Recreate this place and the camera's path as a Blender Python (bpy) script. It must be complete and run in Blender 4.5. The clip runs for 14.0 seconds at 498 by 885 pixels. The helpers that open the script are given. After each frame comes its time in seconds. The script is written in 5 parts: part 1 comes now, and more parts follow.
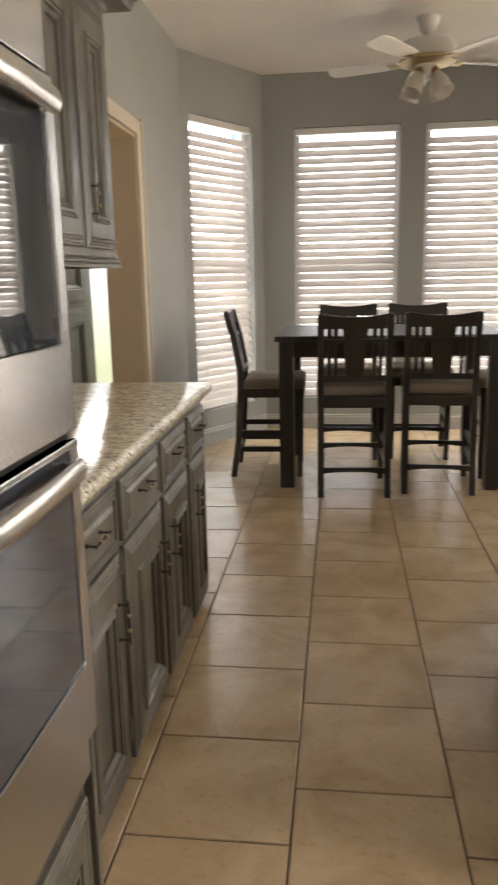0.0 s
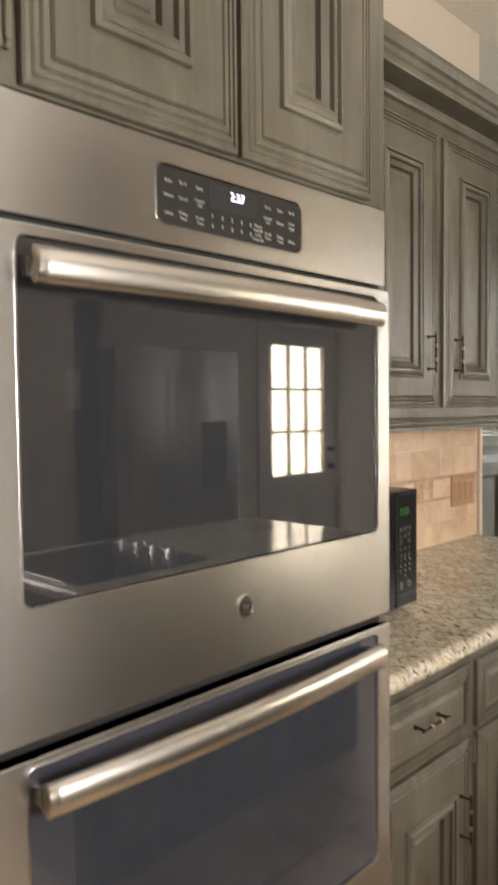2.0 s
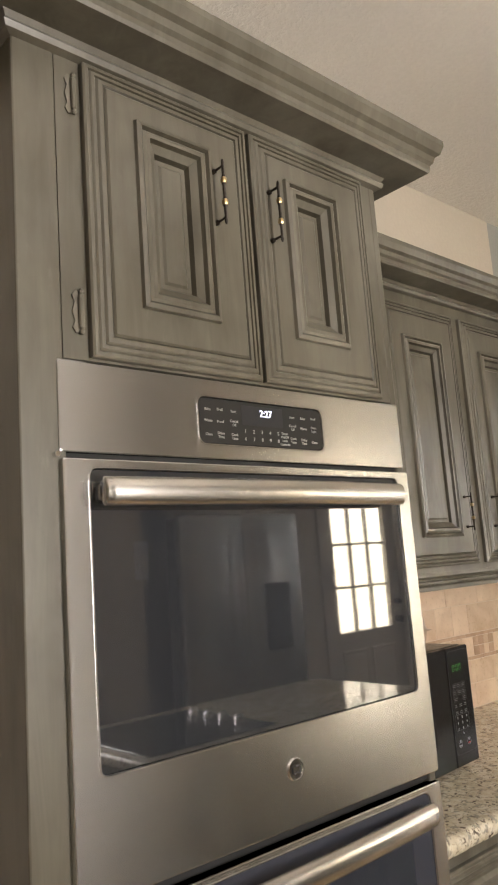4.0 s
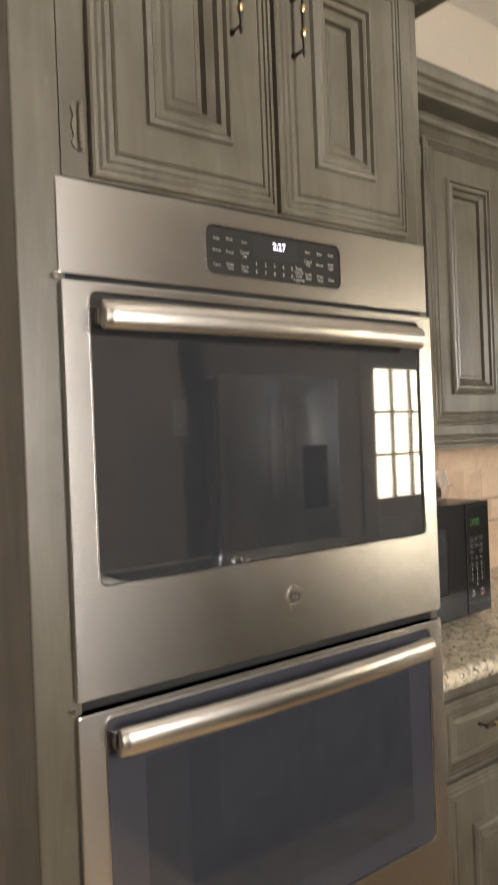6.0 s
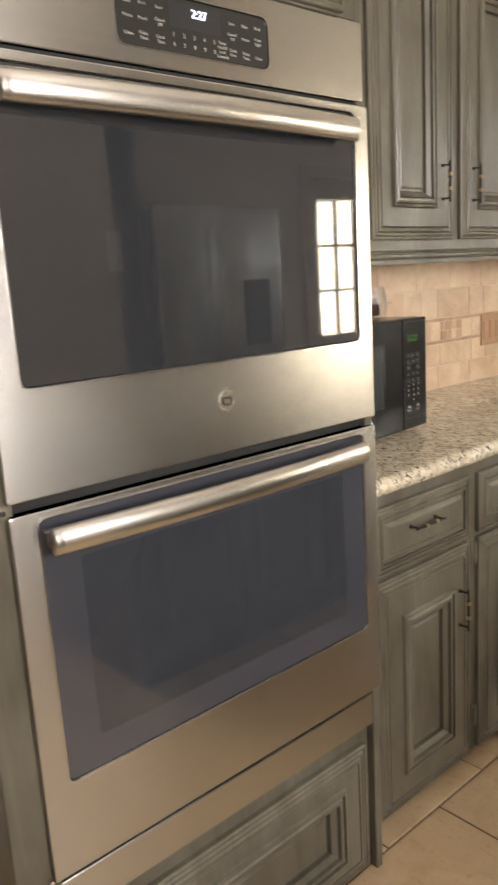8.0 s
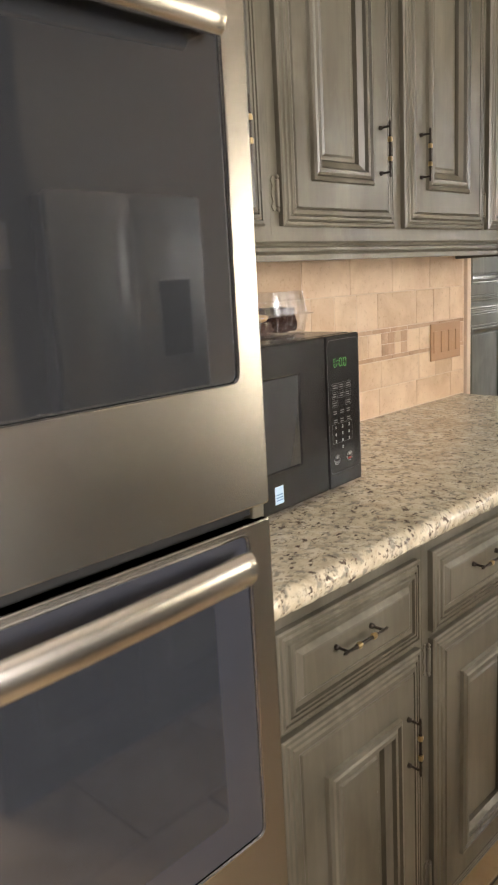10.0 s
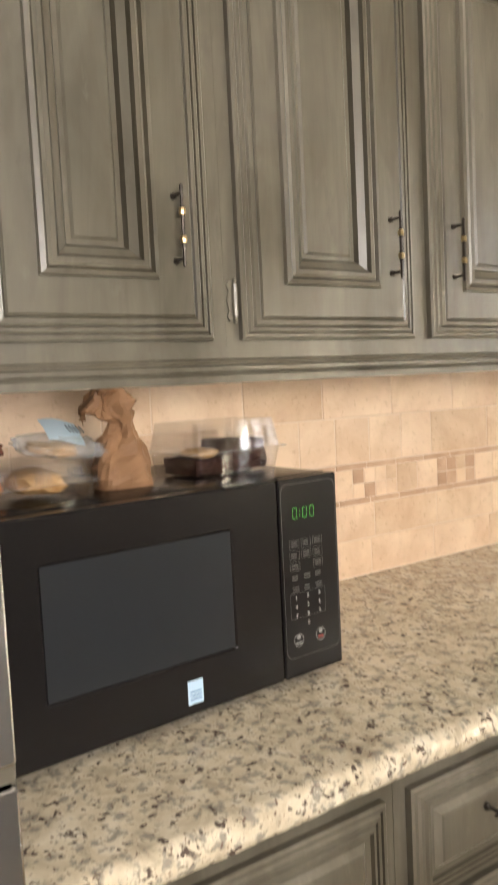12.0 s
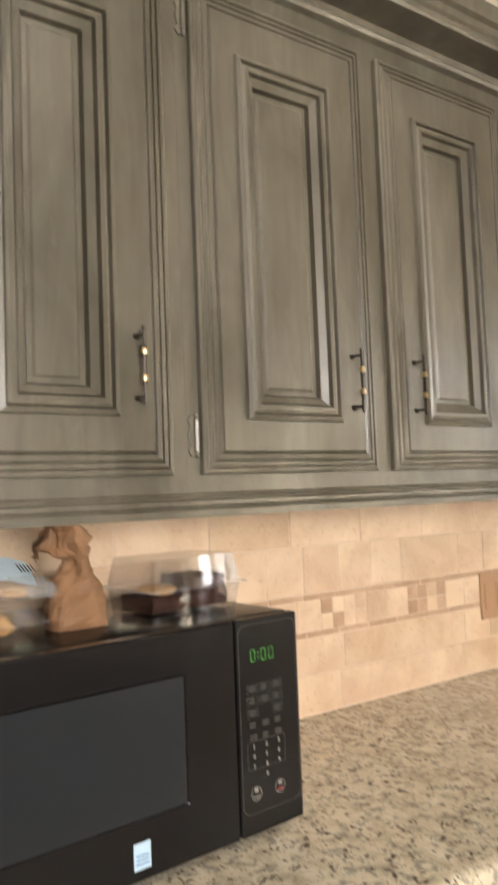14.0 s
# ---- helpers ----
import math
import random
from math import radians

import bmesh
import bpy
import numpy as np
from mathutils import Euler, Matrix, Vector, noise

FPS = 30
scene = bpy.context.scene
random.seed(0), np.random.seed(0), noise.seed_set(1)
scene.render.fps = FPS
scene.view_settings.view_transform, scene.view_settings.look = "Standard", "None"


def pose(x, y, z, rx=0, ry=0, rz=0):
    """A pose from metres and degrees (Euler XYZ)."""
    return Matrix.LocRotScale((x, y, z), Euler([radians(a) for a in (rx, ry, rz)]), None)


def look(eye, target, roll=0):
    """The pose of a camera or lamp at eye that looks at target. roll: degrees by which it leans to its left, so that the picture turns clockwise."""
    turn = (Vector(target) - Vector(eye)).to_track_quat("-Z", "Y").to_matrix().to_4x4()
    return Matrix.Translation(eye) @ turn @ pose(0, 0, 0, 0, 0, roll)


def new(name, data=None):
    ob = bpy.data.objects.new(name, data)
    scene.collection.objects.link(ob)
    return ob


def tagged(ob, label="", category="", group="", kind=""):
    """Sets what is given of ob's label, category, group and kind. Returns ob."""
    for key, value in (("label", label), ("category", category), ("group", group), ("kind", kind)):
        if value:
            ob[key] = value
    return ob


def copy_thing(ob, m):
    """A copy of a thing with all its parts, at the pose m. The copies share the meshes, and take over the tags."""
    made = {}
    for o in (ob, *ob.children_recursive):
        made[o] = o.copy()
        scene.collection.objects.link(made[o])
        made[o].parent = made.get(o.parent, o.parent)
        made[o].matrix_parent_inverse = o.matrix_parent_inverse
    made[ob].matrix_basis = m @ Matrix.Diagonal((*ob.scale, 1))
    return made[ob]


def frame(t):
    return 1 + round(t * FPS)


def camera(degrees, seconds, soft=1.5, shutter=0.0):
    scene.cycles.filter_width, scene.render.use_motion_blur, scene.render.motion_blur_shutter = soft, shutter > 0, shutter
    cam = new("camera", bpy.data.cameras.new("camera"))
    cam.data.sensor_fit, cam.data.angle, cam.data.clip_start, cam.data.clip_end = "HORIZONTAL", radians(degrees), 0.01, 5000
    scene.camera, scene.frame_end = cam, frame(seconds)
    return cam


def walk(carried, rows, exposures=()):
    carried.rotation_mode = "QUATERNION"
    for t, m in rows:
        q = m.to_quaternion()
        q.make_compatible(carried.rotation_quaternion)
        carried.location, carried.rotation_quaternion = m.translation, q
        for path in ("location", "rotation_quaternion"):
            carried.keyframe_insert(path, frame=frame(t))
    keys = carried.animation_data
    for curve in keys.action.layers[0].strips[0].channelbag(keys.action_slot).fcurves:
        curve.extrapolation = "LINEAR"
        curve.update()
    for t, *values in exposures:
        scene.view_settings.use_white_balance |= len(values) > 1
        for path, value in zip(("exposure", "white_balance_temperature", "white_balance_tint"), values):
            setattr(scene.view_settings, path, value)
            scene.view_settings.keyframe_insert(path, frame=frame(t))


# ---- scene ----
cam = camera(36.7, 14.0, 2.0, 0.4)
PATH = [
    (0, (0.458, -0.485, 1.321), (0.219, 1.453, 0.89), -1.2),
    (0.5, (0.458, -0.398, 1.324), (-0.063, 1.491, 0.919), -0.8),
    (1, (0.506, -0.335, 1.355), (-0.309, 1.465, 1.042), -1.7),
    (1.5, (0.628, -0.342, 1.381), (-0.496, 1.298, 1.16), -0.7),
    (2, (0.731, -0.373, 1.433), (-0.643, 1.077, 1.343), -0.6),
    (2.5, (0.738, -0.434, 1.449), (-0.678, 0.973, 1.573), -2.2),
    (3, (0.794, -0.483, 1.476), (-0.627, 0.891, 1.781), -2.8),
    (5.5, (0.967, -0.435, 1.443), (-0.611, 0.774, 1.661), -3.0),
    (6, (0.936, -0.413, 1.413), (-0.651, 0.804, 1.403), -2.2),
    (6.5, (0.921, -0.401, 1.389), (-0.672, 0.8, 1.246), -2.1),
    (7, (0.918, -0.398, 1.373), (-0.678, 0.784, 1.135), -2.6),
    (7.5, (0.923, -0.391, 1.355), (-0.656, 0.793, 1.034), -3.4),
    (8, (0.931, -0.378, 1.336), (-0.548, 0.903, 0.923), -3.5),
    (8.5, (0.88, -0.325, 1.339), (-0.503, 1.046, 0.885), -3.4),
    (9, (0.762, -0.19, 1.337), (-0.598, 1.214, 0.915), -4.0),
    (11.5, (0.55, 0.533, 1.324), (-1.014, 1.736, 1.004), -2.2),
    (12, (0.587, 0.606, 1.359), (-1.082, 1.698, 1.207), -2.8),
    (12.5, (0.613, 0.624, 1.395), (-1.104, 1.648, 1.431), -2.6),
    (13, (0.621, 0.619, 1.42), (-1.102, 1.614, 1.619), -1.6),
    (13.5, (0.621, 0.625, 1.43), (-1.076, 1.649, 1.696), -1.5),
    (14, (0.601, 0.64, 1.4), (-1.037, 1.781, 1.531), -2.2),
]
walk(cam, [(t, look(eye, target, roll)) for t, eye, target, roll in PATH], [(0, 0.85), (0.7, 0.78), (1.5, 0.9), (2.0, 1.1), (2.6, 1.1), (3.2, 1.05), (5.4, 0.98), (7.0, 1.1), (9.0, 1.3), (11.4, 1.46), (12.5, 1.62), (14, 1.57)])

# ---- world, sun and daylight ----
world = bpy.data.worlds.new("sky")
scene.world = world
world.use_nodes = True
wn = world.node_tree.nodes
sky = wn.new("ShaderNodeTexSky")
sky.sky_type = "NISHITA"
sky.sun_disc = False
sky.sun_elevation, sky.sun_rotation = radians(48), radians(216)
world.node_tree.links.new(sky.outputs["Color"], wn["Background"].inputs["Color"])
wn["Background"].inputs["Strength"].default_value = 0.12
sun_data = bpy.data.lights.new("sun", "SUN")
sun_data.energy, sun_data.angle, sun_data.color = 3.0, radians(0.6), (1.0, 0.94, 0.84)
sun = new("sun", sun_data)
sun.matrix_world = look((0, 0, 0), (0.4, 0.55, -0.75))


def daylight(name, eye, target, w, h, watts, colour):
    """An area lamp just outside an opening: sky light, or fill added for the ceiling."""
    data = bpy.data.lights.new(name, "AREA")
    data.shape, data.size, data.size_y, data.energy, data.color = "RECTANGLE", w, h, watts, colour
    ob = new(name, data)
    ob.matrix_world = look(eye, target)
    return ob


# ---- materials ----
def mat(name, colour, rough=0.5, metal=0.0, **kw):
    m = bpy.data.materials.new(name)
    m.use_nodes = True
    b = m.node_tree.nodes["Principled BSDF"]
    b.inputs["Base Color"].default_value = (*colour, 1)
    b.inputs["Roughness"].default_value = rough
    b.inputs["Metallic"].default_value = metal
    for key, value in kw.items():
        b.inputs[key.replace("_", " ")].default_value = value
    return m


def node(m, kind, **kw):
    n = m.node_tree.nodes.new(kind)
    for key, value in kw.items():
        if key in n.inputs:
            n.inputs[key].default_value = value
    return n


def wire(m, a, b):
    m.node_tree.links.new(a, b)


def coords(m, scale=(1, 1, 1), turn=(0, 0, 0), own=False):
    """Place in metres (the world's, or with own the object's), stretched by scale."""
    mp = m.node_tree.nodes.new("ShaderNodeMapping")
    mp.inputs["Scale"].default_value = scale
    mp.inputs["Rotation"].default_value = turn
    if own:
        tc = m.node_tree.nodes.new("ShaderNodeTexCoord")
        wire(m, tc.outputs["Object"], mp.inputs["Vector"])
    else:
        g = m.node_tree.nodes.new("ShaderNodeNewGeometry")
        wire(m, g.outputs["Position"], mp.inputs["Vector"])
    return mp.outputs["Vector"]


def noise_of(m, vec, scale, detail=4.0, rough=0.55, warp=0.0):
    n = m.node_tree.nodes.new("ShaderNodeTexNoise")
    n.inputs["Scale"].default_value, n.inputs["Detail"].default_value = scale, detail
    n.inputs["Roughness"].default_value, n.inputs["Distortion"].default_value = rough, warp
    wire(m, vec, n.inputs["Vector"])
    return n.outputs["Fac"]


def ramp(m, fac, stops):
    r = m.node_tree.nodes.new("ShaderNodeValToRGB")
    while len(r.color_ramp.elements) < len(stops):
        r.color_ramp.elements.new(0.5)
    for e, (p, c) in zip(r.color_ramp.elements, stops):
        e.position, e.color = p, (*c, 1) if len(c) == 3 else c
    wire(m, fac, r.inputs["Fac"])
    return r.outputs["Color"]


def mix(m, kind, fac, a, b):
    n = m.node_tree.nodes.new("ShaderNodeMix")
    n.data_type, n.blend_type = "RGBA", kind
    for value, slot in ((fac, n.inputs[0]), (a, n.inputs[6]), (b, n.inputs[7])):
        if isinstance(value, (int, float)):
            slot.default_value = value
        elif isinstance(value, tuple):
            slot.default_value = (*value, 1)
        else:
            wire(m, value, slot)
    return n.outputs[2]


def bump(m, height, strength, distance=0.002):
    n = m.node_tree.nodes.new("ShaderNodeBump")
    n.inputs["Strength"].default_value, n.inputs["Distance"].default_value = strength, distance
    wire(m, height, n.inputs["Height"])
    wire(m, n.outputs["Normal"], m.node_tree.nodes["Principled BSDF"].inputs["Normal"])


def base(m, out):
    wire(m, out, m.node_tree.nodes["Principled BSDF"].inputs["Base Color"])


def rough_from(m, fac, lo, hi):
    n = m.node_tree.nodes.new("ShaderNodeMapRange")
    n.inputs["To Min"].default_value, n.inputs["To Max"].default_value = lo, hi
    wire(m, fac, n.inputs["Value"])
    wire(m, n.outputs["Result"], m.node_tree.nodes["Principled BSDF"].inputs["Roughness"])


def cabinet_paint(name, lo, mid, hi):
    """Grey-green glaze wiped over wood: soft streaks, cloudy patches, pale scuffs, a satin lacquer."""
    m = mat(name, mid, 0.36, Specular_IOR_Level=0.45, Coat_Weight=0.22, Coat_Roughness=0.2)
    grain = noise_of(m, coords(m, (14, 14, 1.4)), 2.0, 6, 0.6, 1.2)
    cloud = noise_of(m, coords(m, (1, 1, 0.45)), 7.0, 4, 0.55, 0.5)
    wide = noise_of(m, coords(m, (1, 1, 0.6)), 2.3, 2, 0.5, 0.2)
    c = ramp(m, grain, [(0.25, lo), (0.5, mid), (0.76, hi)])
    c = mix(m, "MULTIPLY", 0.85, c, ramp(m, cloud, [(0.3, (0.52, 0.5, 0.43)), (0.5, (0.88, 0.87, 0.83)), (0.7, (1.16, 1.17, 1.15))]))
    c = mix(m, "MULTIPLY", 0.6, c, ramp(m, wide, [(0.32, (0.76, 0.72, 0.6)), (0.68, (1.1, 1.1, 1.07))]))
    c = mix(m, "MIX", ramp(m, noise_of(m, coords(m, (1, 1, 0.4)), 24, 5, 0.7), [(0.62, (0, 0, 0)), (0.82, (0.3, 0.3, 0.3))]), c, tuple(1.6 * k for k in hi))
    c = mix(m, "MIX", ramp(m, noise_of(m, coords(m, (1, 1, 0.5)), 17, 4, 0.65, 0.3), [(0.2, (0.55, 0.55, 0.55)), (0.36, (0, 0, 0))]), c, tuple(0.5 * k for k in lo))
    base(m, c)
    rough_from(m, cloud, 0.42, 0.3)
    bump(m, grain, 0.12, 0.0008)
    return m


def steel():
    m = mat("brushed_stainless_steel", (0.6, 0.6, 0.59), 0.25, 1.0, Anisotropic=0.6)
    tan = m.node_tree.nodes.new("ShaderNodeCombineXYZ")
    tan.inputs[2].default_value = 1.0
    wire(m, tan.outputs[0], m.node_tree.nodes["Principled BSDF"].inputs["Tangent"])
    brush = noise_of(m, coords(m, (3, 3, 700)), 1.0, 3, 0.6)
    base(m, ramp(m, brush, [(0.2, (0.58, 0.58, 0.57)), (0.8, (0.66, 0.655, 0.645))]))
    rough_from(m, noise_of(m, coords(m), 3, 2, 0.5), 0.22, 0.28)
    return m


def granite():
    m = mat("polished_granite", (0.6, 0.53, 0.4), 0.1)
    v = coords(m)
    c = ramp(m, noise_of(m, v, 30, 4, 0.6, 0.6), [(0.32, (0.46, 0.4, 0.3)), (0.5, (0.64, 0.575, 0.44)), (0.68, (0.74, 0.69, 0.57))])
    c = mix(m, "MULTIPLY", 0.6, c, ramp(m, noise_of(m, v, 7, 3, 0.6, 0.8), [(0.35, (0.82, 0.8, 0.76)), (0.6, (1, 0.99, 0.96))]))
    grey = ramp(m, noise_of(m, v, 66, 4, 0.62, 0.3), [(0.53, (0, 0, 0)), (0.62, (0.85, 0.85, 0.85))])
    c = mix(m, "MIX", grey, c, (0.27, 0.25, 0.21))
    vor = m.node_tree.nodes.new("ShaderNodeTexVoronoi")
    vor.inputs["Scale"].default_value, vor.inputs["Randomness"].default_value = 190, 1.0
    wire(m, v, vor.inputs["Vector"])
    cells = ramp(m, vor.outputs["Color"], [(0.58, (0, 0, 0)), (0.66, (1, 1, 1))])
    where = ramp(m, noise_of(m, v, 48, 3, 0.6), [(0.53, (0, 0, 0)), (0.6, (1, 1, 1))])
    c = mix(m, "MIX", mix(m, "MULTIPLY", 1.0, cells, where), c, (0.11, 0.085, 0.07))
    c = mix(m, "MIX", ramp(m, noise_of(m, v, 135, 3, 0.6), [(0.63, (0, 0, 0)), (0.68, (0.85, 0.85, 0.85))]), c, (0.13, 0.075, 0.06))
    base(m, c)
    return m


def stone_tile(name, lo, hi, rough, vein, tone=0.8):
    """Honed or glazed stone: cloudy veins, small pits, a tone of its own for each piece."""
    m = mat(name, hi, rough)
    v = coords(m)
    info = m.node_tree.nodes.new("ShaderNodeObjectInfo")
    shift = m.node_tree.nodes.new("ShaderNodeVectorMath")
    shift.operation = "MULTIPLY_ADD"
    wire(m, info.outputs["Random"], shift.inputs[0])
    shift.inputs[1].default_value = (37, 53, 71)
    wire(m, v, shift.inputs[2])
    cloud = noise_of(m, shift.outputs[0], vein, 6, 0.6, 0.6)
    c = ramp(m, cloud, [(0.32, lo), (0.62, hi)])
    c = mix(m, "MULTIPLY", tone, c, ramp(m, info.outputs["Random"], [(0.0, (0.8, 0.76, 0.7)), (0.25, (0.94, 0.92, 0.88)), (0.9, (1.0, 1.0, 1.0))]))
    pits = noise_of(m, shift.outputs[0], vein * 14, 3, 0.6)
    c = mix(m, "MULTIPLY", 0.5, c, ramp(m, pits, [(0.3, (0.72, 0.66, 0.58)), (0.42, (1, 1, 1))]))
    base(m, c)
    bump(m, pits, 0.1, 0.0008)
    return m


def wall_paint(name, colour, texture):
    m = mat(name, colour, 0.6)
    n = noise_of(m, coords(m), 60, 4, 0.6)
    big = noise_of(m, coords(m), 1.4, 3, 0.5)
    base(m, mix(m, "MULTIPLY", 1.0, ramp(m, big, [(0.3, tuple(0.93 * c for c in colour)), (0.7, colour)]), ramp(m, n, [(0.3, (0.95, 0.95, 0.95)), (0.7, (1, 1, 1))])))
    bump(m, ramp(m, n, [(0.45, (0, 0, 0)), (0.6, (1, 1, 1))]), texture, 0.003)
    return m


def wood(name, dark, light, rough):
    m = mat(name, dark, rough)
    g = noise_of(m, coords(m, (30, 30, 3)), 2.0, 5, 0.6, 0.5)
    base(m, ramp(m, g, [(0.3, dark), (0.7, light)]))
    rough_from(m, g, rough - 0.06, rough + 0.08)
    bump(m, g, 0.08, 0.0006)
    return m


def fabric(name, colour):
    m = mat(name, colour, 0.85)
    n = noise_of(m, coords(m), 260, 2, 0.6)
    base(m, ramp(m, n, [(0.3, tuple(c * 0.75 for c in colour)), (0.7, colour)]))
    bump(m, n, 0.3, 0.001)
    return m


def glow(name, colour, strength):
    m = mat(name, (0.02, 0.02, 0.02), 0.5)
    b = m.node_tree.nodes["Principled BSDF"]
    b.inputs["Emission Color"].default_value = (*colour, 1)
    b.inputs["Emission Strength"].default_value = strength
    return m


PAINT = cabinet_paint("glazed_cabinet_paint", (0.104, 0.097, 0.079), (0.128, 0.119, 0.098), (0.153, 0.143, 0.12))
GLAZE = cabinet_paint("dark_groove_glaze_and_toe_kick", (0.036, 0.032, 0.023), (0.052, 0.047, 0.035), (0.078, 0.072, 0.055))
# worn moulding edges, with their specular highlight put into the paler tone
RUBBED_HIGHLIGHT = cabinet_paint("rubbed_highlit_moulding_edges", (0.14, 0.13, 0.108), (0.18, 0.168, 0.142), (0.23, 0.216, 0.186))
STEEL = steel()
GRANITE = granite()
TRAVERTINE = stone_tile("travertine_tile", (0.6, 0.42, 0.28), (0.78, 0.61, 0.45), 0.45, 6)
TRAVERTINE_DARK = stone_tile("noce_travertine_tile", (0.42, 0.26, 0.16), (0.58, 0.39, 0.26), 0.45, 10)
FLOOR_TILE = stone_tile("glazed_floor_tile", (0.47, 0.34, 0.2), (0.61, 0.465, 0.3), 0.27, 4, 0.35)
GROUT = wall_paint("floor_grout", (0.13, 0.09, 0.055), 0.2)
PALE_GROUT = wall_paint("backsplash_grout", (0.74, 0.59, 0.45), 0.2)
WALL = wall_paint("grey_wall_paint", (0.4, 0.405, 0.385), 0.1)
KITCHEN_WALL = wall_paint("cream_wall_paint", (0.64, 0.58, 0.49), 0.1)
CEILING = wall_paint("textured_ceiling_paint", (0.86, 0.82, 0.76), 0.5)
TRIM = wall_paint("cream_trim_paint", (0.68, 0.6, 0.48), 0.03)
TAN = wall_paint("tan_jamb_paint", (0.7, 0.55, 0.37), 0.03)
WHITE = mat("white_paint", (0.75, 0.74, 0.72), 0.4)
BLACK_GLASS = mat("black_oven_glass", (0.029, 0.031, 0.035), 0.03, Specular_IOR_Level=0.8, IOR=1.75)
# bluish base puts the sky's reflection into the lower glass colour
SKY_REFLECTION_GLASS = mat("lower_oven_glass_sky_reflection", (0.05, 0.053, 0.066), 0.05, Specular_IOR_Level=0.8, IOR=1.7)
BLACK_METAL = mat("black_enamel", (0.012, 0.012, 0.013), 0.35)
BLACK_GAP = mat("dark_vent_gap", (0.006, 0.006, 0.006), 0.7)
CHROME = mat("chrome", (0.8, 0.8, 0.8), 0.12, 1.0)
BRONZE = mat("oil_rubbed_bronze", (0.05, 0.042, 0.035), 0.38, 0.8)
BRASS = mat("worn_brass", (0.5, 0.38, 0.2), 0.3, 1.0)
GLASS_CLEAR = mat("window_glass", (1, 1, 1), 0.0, Transmission_Weight=1.0, IOR=1.45)
LEGEND = mat("printed_legend", (0.36, 0.36, 0.34), 0.6)
DARK_PANEL = mat("control_glass", (0.035, 0.034, 0.032), 0.12)


# ---- building helpers ----
def part(name, bm, material, parent=None, label="", smooth=False):
    """Links a bmesh as one mesh object; under a parent it keeps its place in the world."""
    me = bpy.data.meshes.new(name)
    bmesh.ops.recalc_face_normals(bm, faces=bm.faces)
    bm.to_mesh(me)
    bm.free()
    for mt in material if isinstance(material, (list, tuple)) else [material]:
        me.materials.append(mt)
    if smooth:
        me.polygons.foreach_set("use_smooth", [True] * len(me.polygons))
        me.set_sharp_from_angle(angle=radians(38))
    ob = new(name, me)
    if parent is not None:
        bind(ob, parent)
    if label:
        tagged(ob, label)
    return ob


def world_of(ob):
    m = ob.matrix_basis.copy()
    if ob.parent is not None:
        m = world_of(ob.parent) @ ob.matrix_parent_inverse @ m
    return m


def bind(ob, parent):
    ob.parent = parent
    ob.matrix_parent_inverse = world_of(parent).inverted()


def thing(name, place, label, category, group="", kind=""):
    ob = new(name)
    ob.location = place
    return tagged(ob, label, category, group, kind)


def box(bm, x0, x1, y0, y1, z0, z1, r=0.0, seg=2, mi=0):
    """Adds a box, its edges rounded by r."""
    r = min(r, 0.48 * (x1 - x0), 0.48 * (y1 - y0), 0.48 * (z1 - z0))
    vs = [bm.verts.new((x, y, z)) for x in (x0, x1) for y in (y0, y1) for z in (z0, z1)]
    fs = [bm.faces.new([vs[i] for i in q]) for q in ((0, 1, 3, 2), (4, 6, 7, 5), (0, 4, 5, 1), (2, 3, 7, 6), (0, 2, 6, 4), (1, 5, 7, 3))]
    for f in fs:
        f.material_index = mi
    if r > 0:
        es = list({e for f in fs for e in f.edges})
        bmesh.ops.bevel(bm, geom=es, offset=r, segments=seg, profile=0.5, affect="EDGES", clamp_overlap=True)
    return bm


def boxes(*rows, r=0.0, seg=2):
    bm = bmesh.new()
    for row in rows:
        box(bm, *row, r=r, seg=seg)
    return bm


def round_rect(y0, y1, z0, z1, r=0.0, n=5):
    """Corner-rounded rectangle, as pairs, always 4 * (n + 1) of them."""
    pts = []
    for cy, cz, a in ((y1 - r, z1 - r, 0), (y0 + r, z1 - r, 90), (y0 + r, z0 + r, 180), (y1 - r, z0 + r, 270)):
        for i in range(n + 1):
            t = radians(a + 90 * i / n)
            pts.append((cy + r * math.cos(t), cz + r * math.sin(t)))
    return pts


def loft(bm, rings, cap_first=False, cap_last=False, mi=0):
    """Joins closed rings of points, one after the other."""
    vs = [[bm.verts.new(p) for p in ring] for ring in rings]
    for a, b in zip(vs, vs[1:]):
        n = len(a)
        for i in range(n):
            f = bm.faces.new((a[i], a[(i + 1) % n], b[(i + 1) % n], b[i]))
            f.material_index = mi
    for ring, want in ((vs[0], cap_first), (vs[-1], cap_last)):
        if want:
            bm.faces.new(ring).material_index = mi
    return bm


def face_rings(y0, y1, z0, z1, x, steps):
    """Rectangles on a plane of constant x: each step is (inset, height above the plane)."""
    out = []
    for s, h in steps:
        out.append([(x + h, y0 + s, z0 + s), (x + h, y1 - s, z0 + s), (x + h, y1 - s, z1 - s), (x + h, y0 + s, z1 - s)])
    return out


